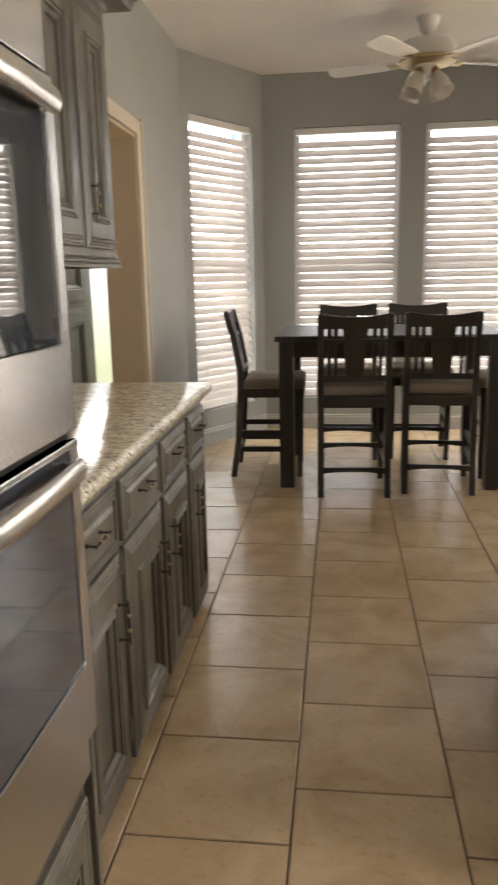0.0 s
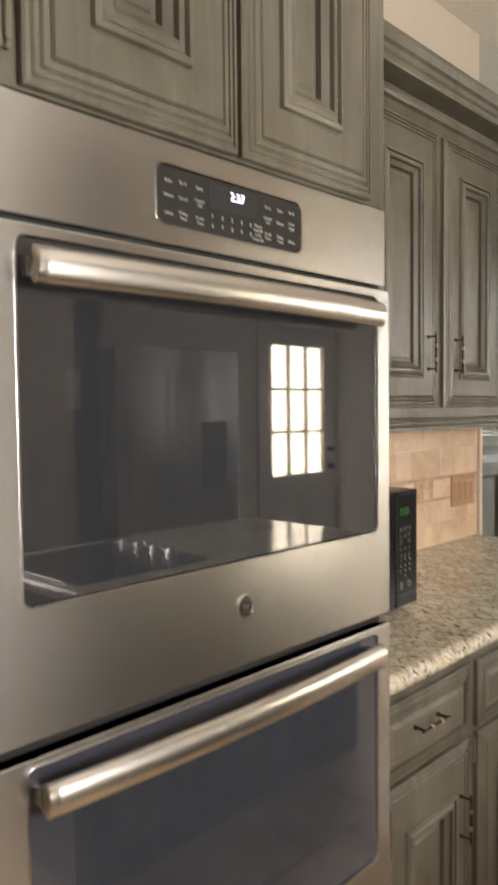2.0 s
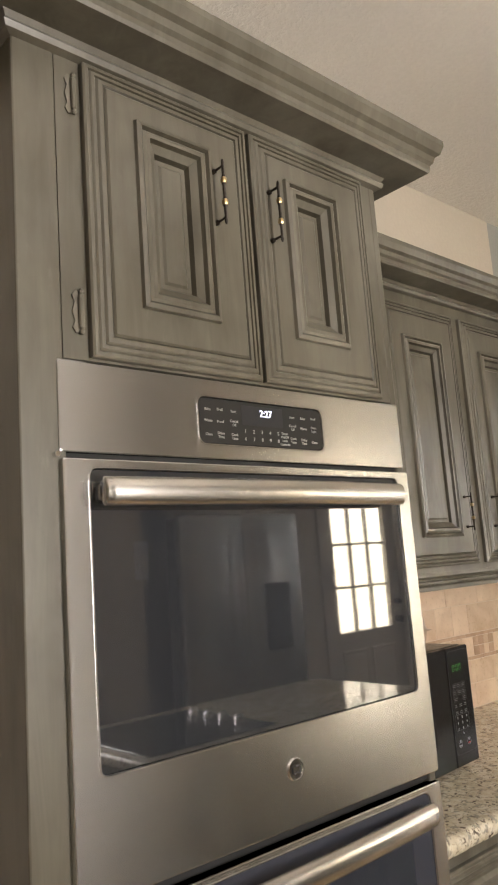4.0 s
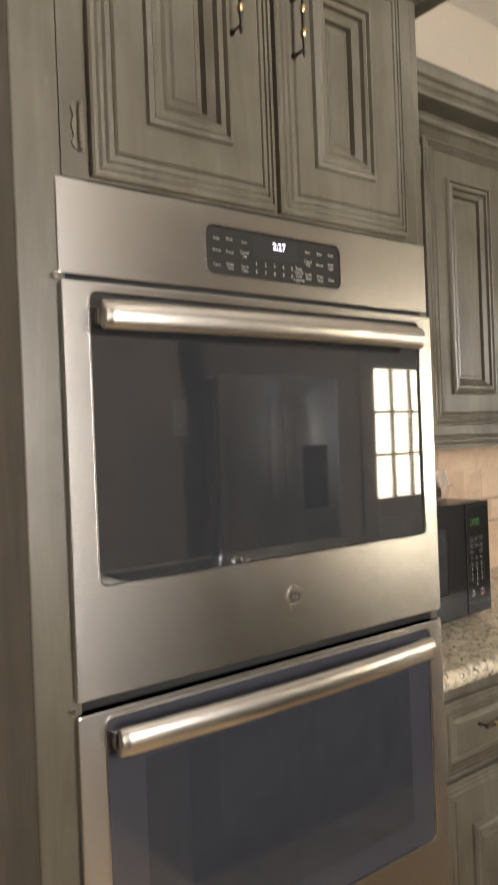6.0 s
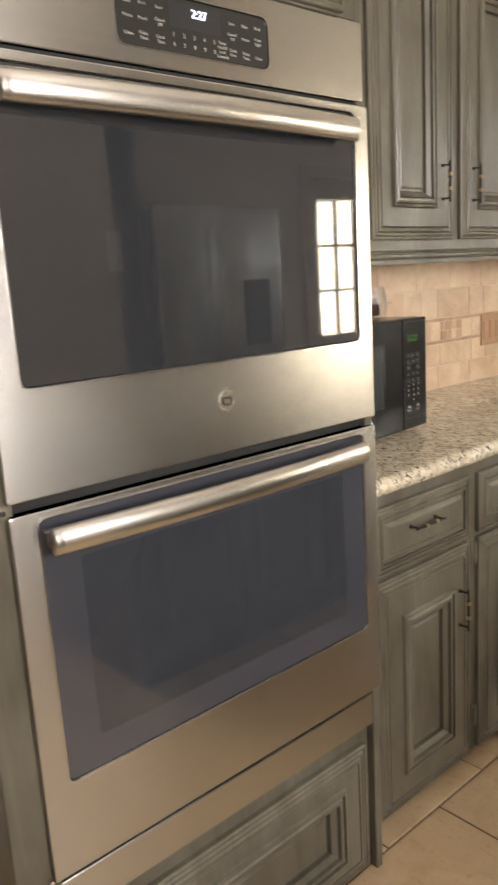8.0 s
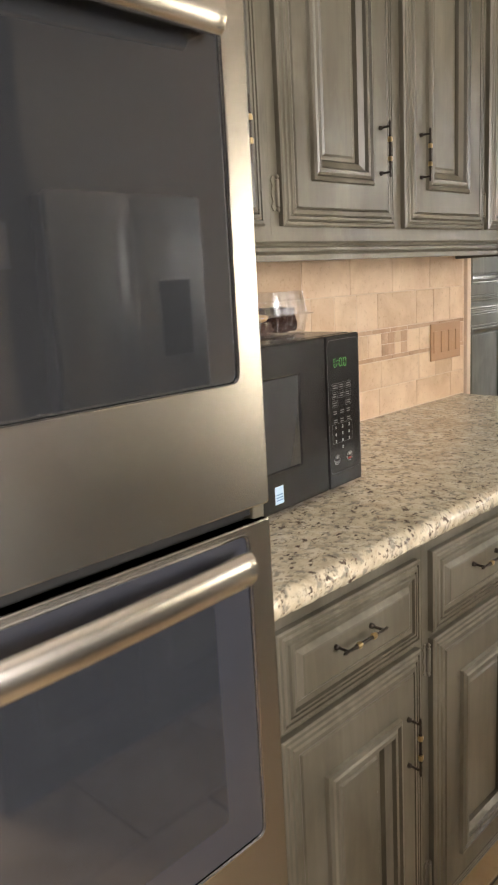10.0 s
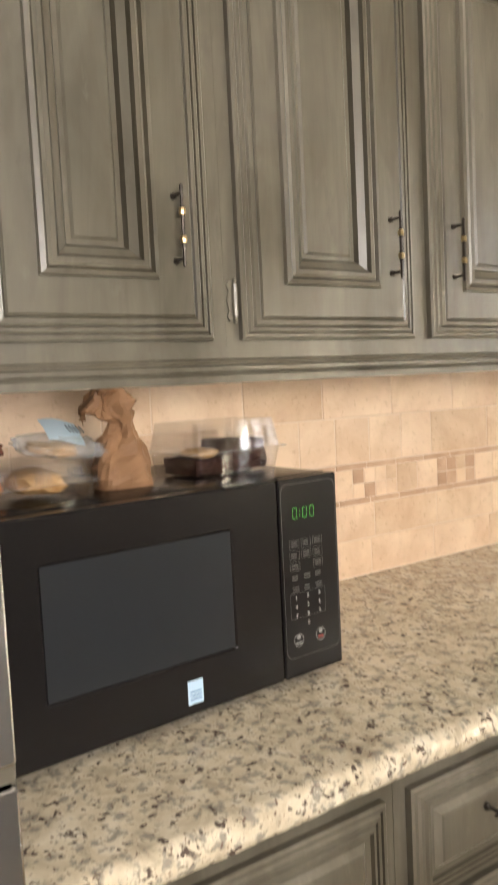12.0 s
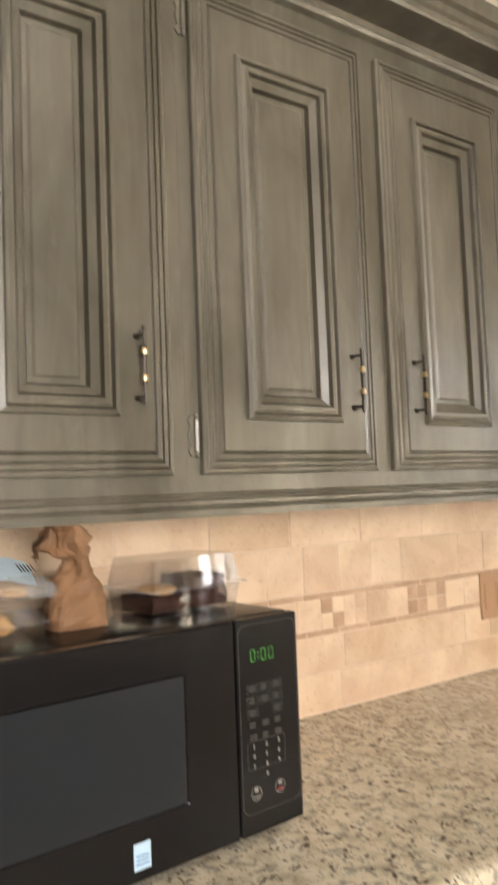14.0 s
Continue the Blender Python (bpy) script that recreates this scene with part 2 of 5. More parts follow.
def tube(bm, pts, r, n=10, caps=True, mi=0):
    """A round bar along points; r is one radius or one for each point."""
    pts = [Vector(p) for p in pts]
    rs = r if isinstance(r, (list, tuple)) else [r] * len(pts)
    rings = []
    up = Vector((0, 0, 1))
    for i, p in enumerate(pts):
        d = (pts[min(i + 1, len(pts) - 1)] - pts[max(i - 1, 0)]).normalized()
        ref = up if abs(d.z) < 0.9 else Vector((1, 0, 0))
        a = d.cross(ref).normalized()
        b = d.cross(a)
        rings.append([p + rs[i] * (a * math.cos(2 * math.pi * k / n) + b * math.sin(2 * math.pi * k / n)) for k in range(n)])
    return loft(bm, rings, caps, caps, mi)


def lathe(bm, centre, profile, n=20, mi=0):
    """Turns (radius, height) pairs about an upright axis."""
    cx, cy, cz = centre
    rings = [[(cx + r * math.cos(2 * math.pi * k / n), cy + r * math.sin(2 * math.pi * k / n), cz + h) for k in range(n)] for r, h in profile]
    return loft(bm, rings, True, True, mi)


def words(name, text, size, m, material, parent=None, extrude=0.0004):
    """Lettering in the built-in font, turned into a mesh at the pose m."""
    cu = bpy.data.curves.new(name, "FONT")
    cu.body, cu.size, cu.extrude, cu.align_x, cu.align_y = text, size, extrude, "CENTER", "CENTER"
    cu.resolution_u = 2
    tmp = bpy.data.objects.new(name, cu)
    me = bpy.data.meshes.new_from_object(tmp)
    bpy.data.objects.remove(tmp)
    me.transform(m)
    me.materials.append(material)
    ob = new(name, me)
    if parent is not None:
        bind(ob, parent)
    return ob


# letters on a face that looks along +x, read from the room
FACING_X = Matrix(((0, 0, 1, 0), (1, 0, 0, 0), (0, 1, 0, 0), (0, 0, 0, 1)))

# ---- the room: floor, walls, ceiling ----
WX = -0.7          # wall behind the cabinets
EX = 3.0            # wall across the room, with the glazed door
SY = -6.4           # wall behind, unseen, set far back so that end stays dim
NY = 6.06           # back wall of the nook
CZ = 2.915           # ceiling
T = 0.16


def setting(name, bm, material, label, category):
    return tagged(part(name, bm, material), label, category, kind="structure")


def wall_run(name, p, q, h, t, openings, material, label):
    """A wall from p to q, t thick away from the room (to the left of p-q), with openings (s0, s1, z0, z1)."""
    p, q = Vector((*p, 0)), Vector((*q, 0))
    d = (q - p).normalized()
    nrm = Vector((-d.y, d.x, 0))
    length = (q - p).length
    bm = bmesh.new()

    def block(s0, s1, z0, z1):
        if s1 - s0 < 1e-4 or z1 - z0 < 1e-4:
            return
        vs = [bm.verts.new(p + d * s + nrm * w + Vector((0, 0, z))) for s in (s0, s1) for w in (0, t) for z in (z0, z1)]
        for f in ((0, 1, 3, 2), (4, 6, 7, 5), (0, 4, 5, 1), (2, 3, 7, 6), (0, 2, 6, 4), (1, 5, 7, 3)):
            bm.faces.new([vs[i] for i in f])

    s = 0.0
    for s0, s1, z0, z1 in sorted(openings):
        block(s, s0, 0, h)
        block(s0, s1, 0, z0)
        block(s0, s1, z1, h)
        s = s1
    block(s, length, 0, h)
    return setting(name, bm, material, label, "wall")


DOOR_Z = 2.12
wall_run("wall_west", (WX, SY), (WX, 2.5), CZ, T, [], KITCHEN_WALL, "cream painted wall behind the kitchen cabinets")
bm = boxes((WX - 0.2, WX, 2.5, 3.93, DOOR_Z, CZ), (WX - 0.2, WX, 3.93, 5.2, 0, CZ))
setting("wall_nook_west", bm, WALL, "grey painted wall beside the nook doorway", "wall")
A, B = (WX, 5.2), (-0.19, NY)
LAB = (Vector(B) - Vector(A)).length
WZ0, WZ1 = 0.27, 2.5
W1 = (0.1, 0.86)
wall_run("wall_nook_angled", A, B, CZ, T, [(*W1, WZ0, WZ1)], WALL, "grey painted angled wall of the breakfast nook")
W2, W3 = (0.075, 0.935), (1.14, 2.0)
wall_run("wall_north", B, (2.2, NY), CZ, T, [(W2[0] + 0.19, W2[1] + 0.19, WZ0, WZ1), (W3[0] + 0.19, W3[1] + 0.19, WZ0, WZ1)], WALL, "grey painted back wall of the breakfast nook")
wall_run("wall_nook_east", (2.2, NY), (EX, 5.2), CZ, T, [(0.15, 1.0, WZ0, WZ1)], WALL, "grey painted angled wall of the breakfast nook")
GD0, GD1, GDZ = 3.73, 4.64, 2.06
PX, PY = 2.5, 1.93   # where the east wall steps in
wall_run("wall_east", (EX, 5.2), (EX, PY), CZ, T, [(5.2 - GD1, 5.2 - GD0, 0.0, GDZ)], KITCHEN_WALL, "cream painted wall across from the ovens")
# unseen opening, added only to let the ceiling fill lamp in
EW0, EW1 = -0.02, 0.8
wall_run("wall_pantry", (PX, PY), (PX, SY), CZ, T, [(PY - EW1, PY - EW0, 1.15, 2.6)], KITCHEN_WALL, "cream painted wall beside the refrigerator")
setting("wall_pantry_return", boxes((PX, EX + T, PY - T, PY, 0, CZ)), KITCHEN_WALL, "cream painted wall end beside the refrigerator", "wall")
wall_run("wall_south", (PX + T, SY), (WX, SY), CZ, T, [], KITCHEN_WALL, "cream painted wall behind the kitchen")
setting("ceiling", boxes((-2.6, EX + T, SY - T, 6.6, CZ, CZ + 0.12)), CEILING, "cream textured ceiling", "ceiling")
setting("floor", boxes((-2.6, EX + T, SY - T, 6.6, -0.12, -0.004)), GROUT, "floor bed with brown grout joints", "floor")
setting("ground", boxes((-90, 90, -90, 90, -0.5, -0.3)), wall_paint("lawn", (0.1, 0.13, 0.05), 0.4), "lawn around the house", "ground")

# skirting in the nook
bm = bmesh.new()
d = (Vector((*B, 0)) - Vector((*A, 0))).normalized()
n = Vector((-d.y, d.x, 0))
for (p, q) in (((WX, 4.0), A), (A, B), (B, (2.2, NY))):
    p, q = Vector((*p, 0)), Vector((*q, 0))
    dd = (q - p).normalized()
    nn = Vector((dd.y, -dd.x, 0))
    prof = [(0.0, 0.0), (0.016, 0.0), (0.016, 0.1), (0.011, 0.112), (0.011, 0.122), (0.0, 0.13)]
    rings = [[e + nn * w + Vector((0, 0, z)) for w, z in prof] for e in (p, q)]
    loft(bm, rings, True, True)
setting("baseboard", bm, wall_paint("grey_trim_paint", (0.5, 0.49, 0.46), 0.03), "pale grey moulded baseboard of the nook", "baseboard")

# doorway: jamb and casing
bm = boxes((WX - 0.21, WX + 0.002, 3.912, 3.93, 0, DOOR_Z), (WX - 0.21, WX + 0.002, 2.502, 2.52, 0, DOOR_Z), (WX - 0.21, WX + 0.002, 2.52, 3.912, DOOR_Z - 0.018, DOOR_Z), r=0.002)
door_frame = setting("door_1", bm, TAN, "tan painted jamb of the open doorway", "doorway")
bm = bmesh.new()
box(bm, WX, WX + 0.02, 3.916, 3.996, 0, DOOR_Z + 0.08, r=0.006)
box(bm, WX, WX + 0.02, 2.52, 3.916, DOOR_Z, DOOR_Z + 0.08, r=0.006)
box(bm, WX + 0.004, WX + 0.03, 3.98, 4.0, 0, DOOR_Z + 0.09, r=0.005)
setting("trim_door_casing", bm, TRIM, "cream painted door casing", "trim")

# the passage beyond the doorway
bm = boxes((-2.6, -2.44, 2.2, 5.7, 0, CZ), (-2.44, WX - T, 2.2, 2.36, 0, CZ), (-2.44, -1.95, 5.4, 5.56, 0, CZ), (-1.95, -1.2, 5.4, 5.56, 2.2, CZ), (-1.2, WX - 0.2, 5.4, 5.56, 0, CZ))
setting("wall_passage", bm, KITCHEN_WALL, "cream walls of the passage beyond", "wall")
daylight("passage_daylight", (-1.57, 5.62, 2.0), (-1.57, 4, 1.0), 0.8, 0.4, 28, (1.0, 0.98, 0.92))

# ---- windows with blinds ----
BLIND = mat("white_blind_slat", (0.72, 0.69, 0.66), 0.5)
bn = BLIND.node_tree
tl = bn.nodes.new("ShaderNodeBsdfTranslucent")
tl.inputs["Color"].default_value = (0.8, 0.72, 0.68, 1)
ms = bn.nodes.new("ShaderNodeMixShader")
ms.inputs["Fac"].default_value = 0.3
bn.links.new(bn.nodes["Principled BSDF"].outputs["BSDF"], ms.inputs[1])
bn.links.new(tl.outputs["BSDF"], ms.inputs[2])
bn.links.new(ms.outputs["Shader"], bn.nodes["Material Output"].inputs["Surface"])
DAY = (0.97, 0.98, 0.96)


def window(name, width, place, turn, power):
    """A tall window in its opening, facing along its own -y, with a slatted blind hung inside."""
    m = pose(*place, 0, 0, turn)
    h = WZ1 - WZ0
    win = thing(name, (0, 0, 0), "tall white-framed window behind a closed blind", "window", kind="structure")
    f = bmesh.new()
    for row in ((0, 0.045, 0.07, 0.12, 0, h), (width - 0.045, width, 0.07, 0.12, 0, h), (0.045, width - 0.045, 0.07, 0.12, 0, 0.05), (0.045, width - 0.045, 0.07, 0.12, h - 0.05, h), (0.045, width - 0.045, 0.075, 0.115, h * 0.5 - 0.025, h * 0.5 + 0.025)):
        box(f, *row, r=0.004)
    part("window_frame", f, WHITE, win)
    part("window_sill", boxes((-0.0, width, 0.004, 0.07, -0.012, 0.006), r=0.003), WHITE, win)
    for z0, z1 in ((0.05, h * 0.5 - 0.025), (h * 0.5 + 0.025, h - 0.05)):
        g = part("pane", boxes((0.045, width - 0.045, 0.094, 0.098, z0, z1)), GLASS_CLEAR, win)
        g.visible_shadow = False
    win.matrix_basis = m
    bl = thing("window_blind", (0, 0, 0), "white slatted blind, closed, hanging in a tall window", "blind", "nook window blinds")
    part("headrail", boxes((0.01, width - 0.01, 0.005, 0.06, h - 0.055, h - 0.004), r=0.004), WHITE, bl)
    part("bottom_rail", boxes((0.012, width - 0.03, 0.012, 0.052, 0.012, 0.03), r=0.004), WHITE, bl)
    pitch = 0.062
    count = int((h - 0.1) / pitch)
    slat = bmesh.new()
    rows = []
    for k in range(5):
        u = -0.031 + 0.0155 * k
        bow = 0.003 * (1 - (u / 0.031) ** 2)
        a = radians(60)
        rows.append((u * math.cos(a) - bow * math.sin(a), u * math.sin(a) + bow * math.cos(a)))
    ring = rows + [(y - 0.0022 * math.sin(radians(60)) * -1, z - 0.0022) for y, z in reversed(rows)]
    loft(slat, [[(x, 0.032 + y, z) for y, z in ring] for x in (0.012, width - 0.03)], True, True)
    first = part("slat", slat, BLIND, bl)
    first.location.z = 0.05
    for k in range(1, count):
        s = first.copy()
        scene.collection.objects.link(s)
        s.location.z = 0.05 + pitch * k + random.uniform(-0.0015, 0.0015)
        s.rotation_euler.x = random.uniform(-0.03, 0.03)
    for x in (0.12, width * 0.5, width - 0.14):
        c = bmesh.new()
        tube(c, [(x, 0.008, 0.03), (x, 0.008, h - 0.05)], 0.0012, 5)
        part("ladder_cord", c, WHITE, bl)
    bl.matrix_basis = m
    eye = m @ Vector((width / 2, 0.3, h / 2))
    daylight(name + "_daylight", eye, m @ Vector((width / 2, -2, h / 2)), width * 1.25, h * 1.05, power, DAY)


ANG = math.degrees(math.atan2(B[1] - A[1], B[0] - A[0]))
p1 = Vector((*A, 0)) + d * W1[0]
window("window_1", W1[1] - W1[0], (p1.x, p1.y, WZ0), ANG, 25)
window("window_2", W2[1] - W2[0], (W2[0], NY, WZ0), 0, 25)
window("window_3", W3[1] - W3[0], (W3[0], NY, WZ0), 0, 25)
e0 = Vector((2.2, NY, 0)) + (Vector((EX, 5.2, 0)) - Vector((2.2, NY, 0))).normalized() * 0.15
window("window_4", 0.85, (e0.x, e0.y, WZ0), math.degrees(math.atan2(5.2 - NY, EX - 2.2)), 65)

# daylight and lawn beyond the passage
SKYGLOW = bpy.data.materials.new("outdoor_distance")
SKYGLOW.use_nodes = True
sb = SKYGLOW.node_tree.nodes["Principled BSDF"]
sb.inputs["Base Color"].default_value = (0.02, 0.02, 0.02, 1)
sb.inputs["Emission Strength"].default_value = 0.9
gz = SKYGLOW.node_tree.nodes.new("ShaderNodeSeparateXYZ")
wire(SKYGLOW, coords(SKYGLOW), gz.inputs[0])
half = SKYGLOW.node_tree.nodes.new("ShaderNodeMath")
half.operation = "MULTIPLY"
half.inputs[1].default_value = 0.4
wire(SKYGLOW, gz.outputs["Z"], half.inputs[0])
wire(SKYGLOW, ramp(SKYGLOW, half.outputs[0], [(0.2, (0.55, 0.56, 0.36)), (0.42, (0.75, 0.76, 0.58)), (0.5, (0.95, 0.98, 1.0))]), sb.inputs["Emission Color"])
setting("backdrop", boxes((-3.2, -0.5, 6.3, 6.32, -0.3, 3.2)), SKYGLOW, "bright lawn and sky beyond the passage", "backdrop")


# ---- kitchen cabinets ----
def pull(parent, x, y, z, span, upright):
    """A turned bronze bar pull with rubbed brass beads, on two posts standing off the face at x."""
    bm = bmesh.new()
    rad = [(0.0, 0.0022), (0.04, 0.0042), (0.09, 0.0028), (0.16, 0.0034), (0.24, 0.0032), (0.28, 0.005), (0.33, 0.0062), (0.38, 0.0046), (0.42, 0.0032), (0.46, 0.0042), (0.5, 0.0034)]
    rad = rad + [(1 - s, r) for s, r in reversed(rad[:-1])]
    out = 0.026
    ax = (lambda s: (x + out, y, z + (s - 0.5) * span)) if upright else (lambda s: (x + out, y + (s - 0.5) * span, z))
    tube(bm, [ax(s) for s, r in rad], [0.78 * r for s, r in rad], 8)
    for s in (0.1, 0.9):
        a = Vector(ax(s))
        tube(bm, [(x, a.y, a.z), (x + 0.006, a.y, a.z), (x + 0.008, a.y, a.z), (x + out, a.y, a.z)], [0.005, 0.0045, 0.0024, 0.0024], 8)
    for s in (0.33, 0.67):
        c = Vector(ax(s))
        e = Vector((0, 0, 1)) if upright else Vector((0, 1, 0))
        tube(bm, [c + e * k for k in (-0.005, -0.003, 0, 0.003, 0.005)], [0.0044, 0.0052, 0.0056, 0.0052, 0.0044], 8, mi=1)
    return part("handle", bm, [BRONZE, BRASS], parent, "dark bronze bar pull with worn brass beads", smooth=True)


EDGE = [(0, 0), (0, 0.011), (0.003, 0.014), (0.008, 0.0145), (0.010, 0.012), (0.013, 0.0155), (0.018, 0.016), (0.020, 0.0135), (0.023, 0.0175), (0.030, 0.0185), (0.033, 0.0165), (0.036, 0.0195)]
MOULD = [(0, 0), (0.001, 0.005), (0.006, 0.0065), (0.009, 0.0035), (0.012, 0.0055), (0.017, 0.0055), (0.02, 0.0015), (0.028, -0.0035), (0.031, -0.0085), (0.036, -0.0085), (0.039, -0.0065)]


EDGE_GROOVES, MOULD_GROOVES = (3, 6, 9), (2, 5, 7)
EDGE_RIDGES, MOULD_RIDGES = (1, 4, 7), (0, 3)


def grooved(rings, grooves, ridges, cap=False):
    """Lofts a moulding: dark glaze lies in its grooves, its ridges are rubbed pale and carry a painted highlight."""
    bm = bmesh.new()
    for i, (a, b) in enumerate(zip(rings, rings[1:])):
        loft(bm, [a, b], mi=1 if i in grooves else 2 if i in ridges else 0)
    if cap:
        bm.faces.new([bm.verts.new(p) for p in rings[-1]])
    bmesh.ops.remove_doubles(bm, verts=bm.verts, dist=1e-5)
    return bm


def cabinet_door(cab, x, y0, y1, z0, z1, pl, pr, pb, pt, name="door"):
    """A door: stepped outer edge, flat stiles, and a mitred moulding round a sunk panel."""
    py0, py1, pz0, pz1 = y0 + pl, y1 - pr, z0 + pb, z1 - pt
    h = EDGE[-1][1]
    rings = face_rings(y0, y1, z0, z1, x, EDGE)
    rings.append([(x + h, py0, pz0), (x + h, py1, pz0), (x + h, py1, pz1), (x + h, py0, pz1)])
    ob = part(name, grooved(rings, EDGE_GROOVES, EDGE_RIDGES), [PAINT, GLAZE, RUBBED_HIGHLIGHT], cab)
    part("panel", grooved(face_rings(py0, py1, pz0, pz1, x + h, [(1.45 * a, 1.5 * b) for a, b in MOULD]), MOULD_GROOVES, MOULD_RIDGES, True), [PAINT, GLAZE, RUBBED_HIGHLIGHT], ob)
    return ob


def drawer_front(cab, x, y0, y1, z0, z1):
    steps = EDGE[:9] + [(0.027, 0.018), (0.03, 0.014), (0.038, 0.0125), (0.046, 0.0195), (0.049, 0.0205)]
    return part("drawer_front", grooved(face_rings(y0, y1, z0, z1, x, steps), (3, 6, 9), (1, 4, 11), True), [PAINT, GLAZE, RUBBED_HIGHLIGHT], cab)


def hinge(cab, x, y, z):
    """A painted butt hinge: a waisted leaf on the frame, a knuckle and two finials."""
    bm = bmesh.new()
    tube(bm, [(x + 0.006, y, z + k) for k in (-0.034, -0.03, -0.026, -0.024, 0.024, 0.026, 0.03, 0.034)], [0.002, 0.0042, 0.0024, 0.0044, 0.0044, 0.0024, 0.0042, 0.002], 8)
    leaf = [(0.0, -0.03), (-0.008, -0.032), (-0.013, -0.024), (-0.009, -0.014), (-0.013, 0.0), (-0.009, 0.014), (-0.013, 0.024), (-0.008, 0.032), (0.0, 0.03)]
    loft(bm, [[(x + h, y + a, z + b) for a, b in leaf] for h in (0.0, 0.003)], True, True)
    return part("hinge", bm, RUBBED_HIGHLIGHT, cab, smooth=True)


CROWN = [(0.0, 0.0), (0.012, 0.004), (0.016, 0.012), (0.012, 0.018), (0.018, 0.026), (0.085, 0.028), (0.088, 0.034), (0.088, 0.044), (0.094, 0.05), (0.097, 0.062), (0.106, 0.068), (0.11, 0.08), (0.112, 0.086), (0.112, 0.098), (0.0, 0.098)]


def crown(cab, x_back, x, y0, y1, z):
    """Crown moulding round the front and both ends of a cabinet top."""
    bm = bmesh.new()
    rows = []
    for o, h in CROWN:
        rows.append([(x_back, y0 - o, z + h), (x + o, y0 - o, z + h), (x + o, y1 + o, z + h), (x_back, y1 + o, z + h)])
    vs = [[bm.verts.new(p) for p in row] for row in rows]
    for a, b in zip(vs, vs[1:]):
        for i in range(3):
            bm.faces.new((a[i], a[i + 1], b[i + 1], b[i]))
    bm.faces.new(vs[-1])
    bm.faces.new(vs[0])
    return part("crown_moulding", bm, PAINT, cab)


WB = WX + 0.004
# tall cabinet that holds the ovens; its face lies 8 mm behind the ovens' faces
FX = -0.008
tall = thing("oven_cabinet", (-0.35, 0.36, 0), "tall grey-green glazed wooden cabinet around a double wall oven", "cabinet")
part("side_panel", boxes((WB, FX, -0.055, 0.012, 0.055, 2.28), r=0.003), PAINT, tall)
part("side_panel", boxes((WB, FX, 0.738, 0.7575, 0.055, 2.28), r=0.003), PAINT, tall)
part("top_box", boxes((WB, FX, 0.012, 0.738, 1.79, 2.28)), PAINT, tall)
part("bottom_box", boxes((WB, FX - 0.02, 0.012, 0.738, 0.06, 0.405)), PAINT, tall)
# the whole toe kick takes the dark tone of the grooves
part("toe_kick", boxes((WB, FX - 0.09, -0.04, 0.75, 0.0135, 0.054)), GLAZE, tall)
part("back_panel", boxes((WB, -0.62, 0.012, 0.738, 0.405, 1.79)), PAINT, tall)
for y0, y1, pl, pr, hy in ((0.053, 0.379, 0.082, 0.094, 0.292), (0.388, 0.7, 0.07, 0.098, 0.42)):
    dr = cabinet_door(tall, FX, y0, y1, 1.794, 2.256, pl, pr, 0.083, 0.072)
    pull(dr, FX + 0.019, hy, 2.1, 0.115, True)
for z in (2.2, 1.86):
    hinge(tall, FX, 0.04, z)
dr = cabinet_door(tall, FX - 0.02, 0.03, 0.72, 0.075, 0.375, 0.08, 0.08, 0.06, 0.06)
crown(tall, WB, FX, -0.055, 0.7575, 2.258)

# wall cabinets
UX = -0.4045
UPPER = [(0.85, 1.194, 1), (1.246, 1.62, 1), (1.663, 2.03, 0), (2.06, 2.385, 0)]
UNITS = [(0.758, 1.2225, UPPER[:1]), (1.2225, 2.045, UPPER[1:3]), (2.045, 2.425, UPPER[3:])]
for y0, y1, doors in UNITS:
    cab = thing("wall_cabinet", ((UX + WB) / 2, (y0 + y1) / 2, 1.413), "grey-green glazed wooden wall cabinet with raised moulding on its doors" if len(doors) == 1 else "two-door grey-green glazed wooden wall cabinet", "cabinet", "wall cabinets over the counter")
    bm = boxes((WB, UX, y0 + 0.0001, y1 - 0.0001, 1.413, 2.31))
    part("body", bm, PAINT, cab)
    for a, b, right in doors:
        dr = cabinet_door(cab, UX, a, b, 1.43, 2.226, 0.078, 0.092, 0.085, 0.103)
        pull(dr, UX + 0.019, b - 0.062 if right else a + 0.055, 1.588, 0.115, True)
        for z in (1.49, 2.17):
            hinge(cab, UX, (a - 0.008) if right else (b + 0.018), z)
    rail = [(0.0, 1.413), (0.004, 1.413), (0.004, 1.402), (0.009, 1.398), (0.007, 1.393), (0.014, 1.389), (0.014, 1.383), (0.011, 1.38), (0.018, 1.375), (0.018, 1.364), (0.0, 1.364)]
    end = y1 + (0.012 if y1 > 2.3 else 0)
    bm = loft(bmesh.new(), [[(UX + o, y, z) for o, z in rail] for y in (y0, end)], True, True)
    if y1 > 2.3:
        box(bm, WB, UX, y1 - 0.015, end, 1.364, 1.413)
    part("light_rail", bm, PAINT, cab)
bm = bmesh.new()
CROWN_Z = 2.263
rows = [[(UX + o, 0.759, CROWN_Z + h), (UX + o, 2.425 + o, CROWN_Z + h), (WB, 2.425 + o, CROWN_Z + h)] for o, h in CROWN]
rows[-1] = [(UX - 0.06, 0.759, CROWN_Z + 0.098), (UX - 0.06, 2.365, CROWN_Z + 0.098), (WB, 2.365, CROWN_Z + 0.098)]
vs = [[bm.verts.new((x + 0.0006, y + (0.0006 if i else 0), z)) for i, (x, y, z) in enumerate(r)] for r in rows]
for a, b in zip(vs, vs[1:]):
    for i in range(2):
        bm.faces.new((a[i], a[i + 1], b[i + 1], b[i]))
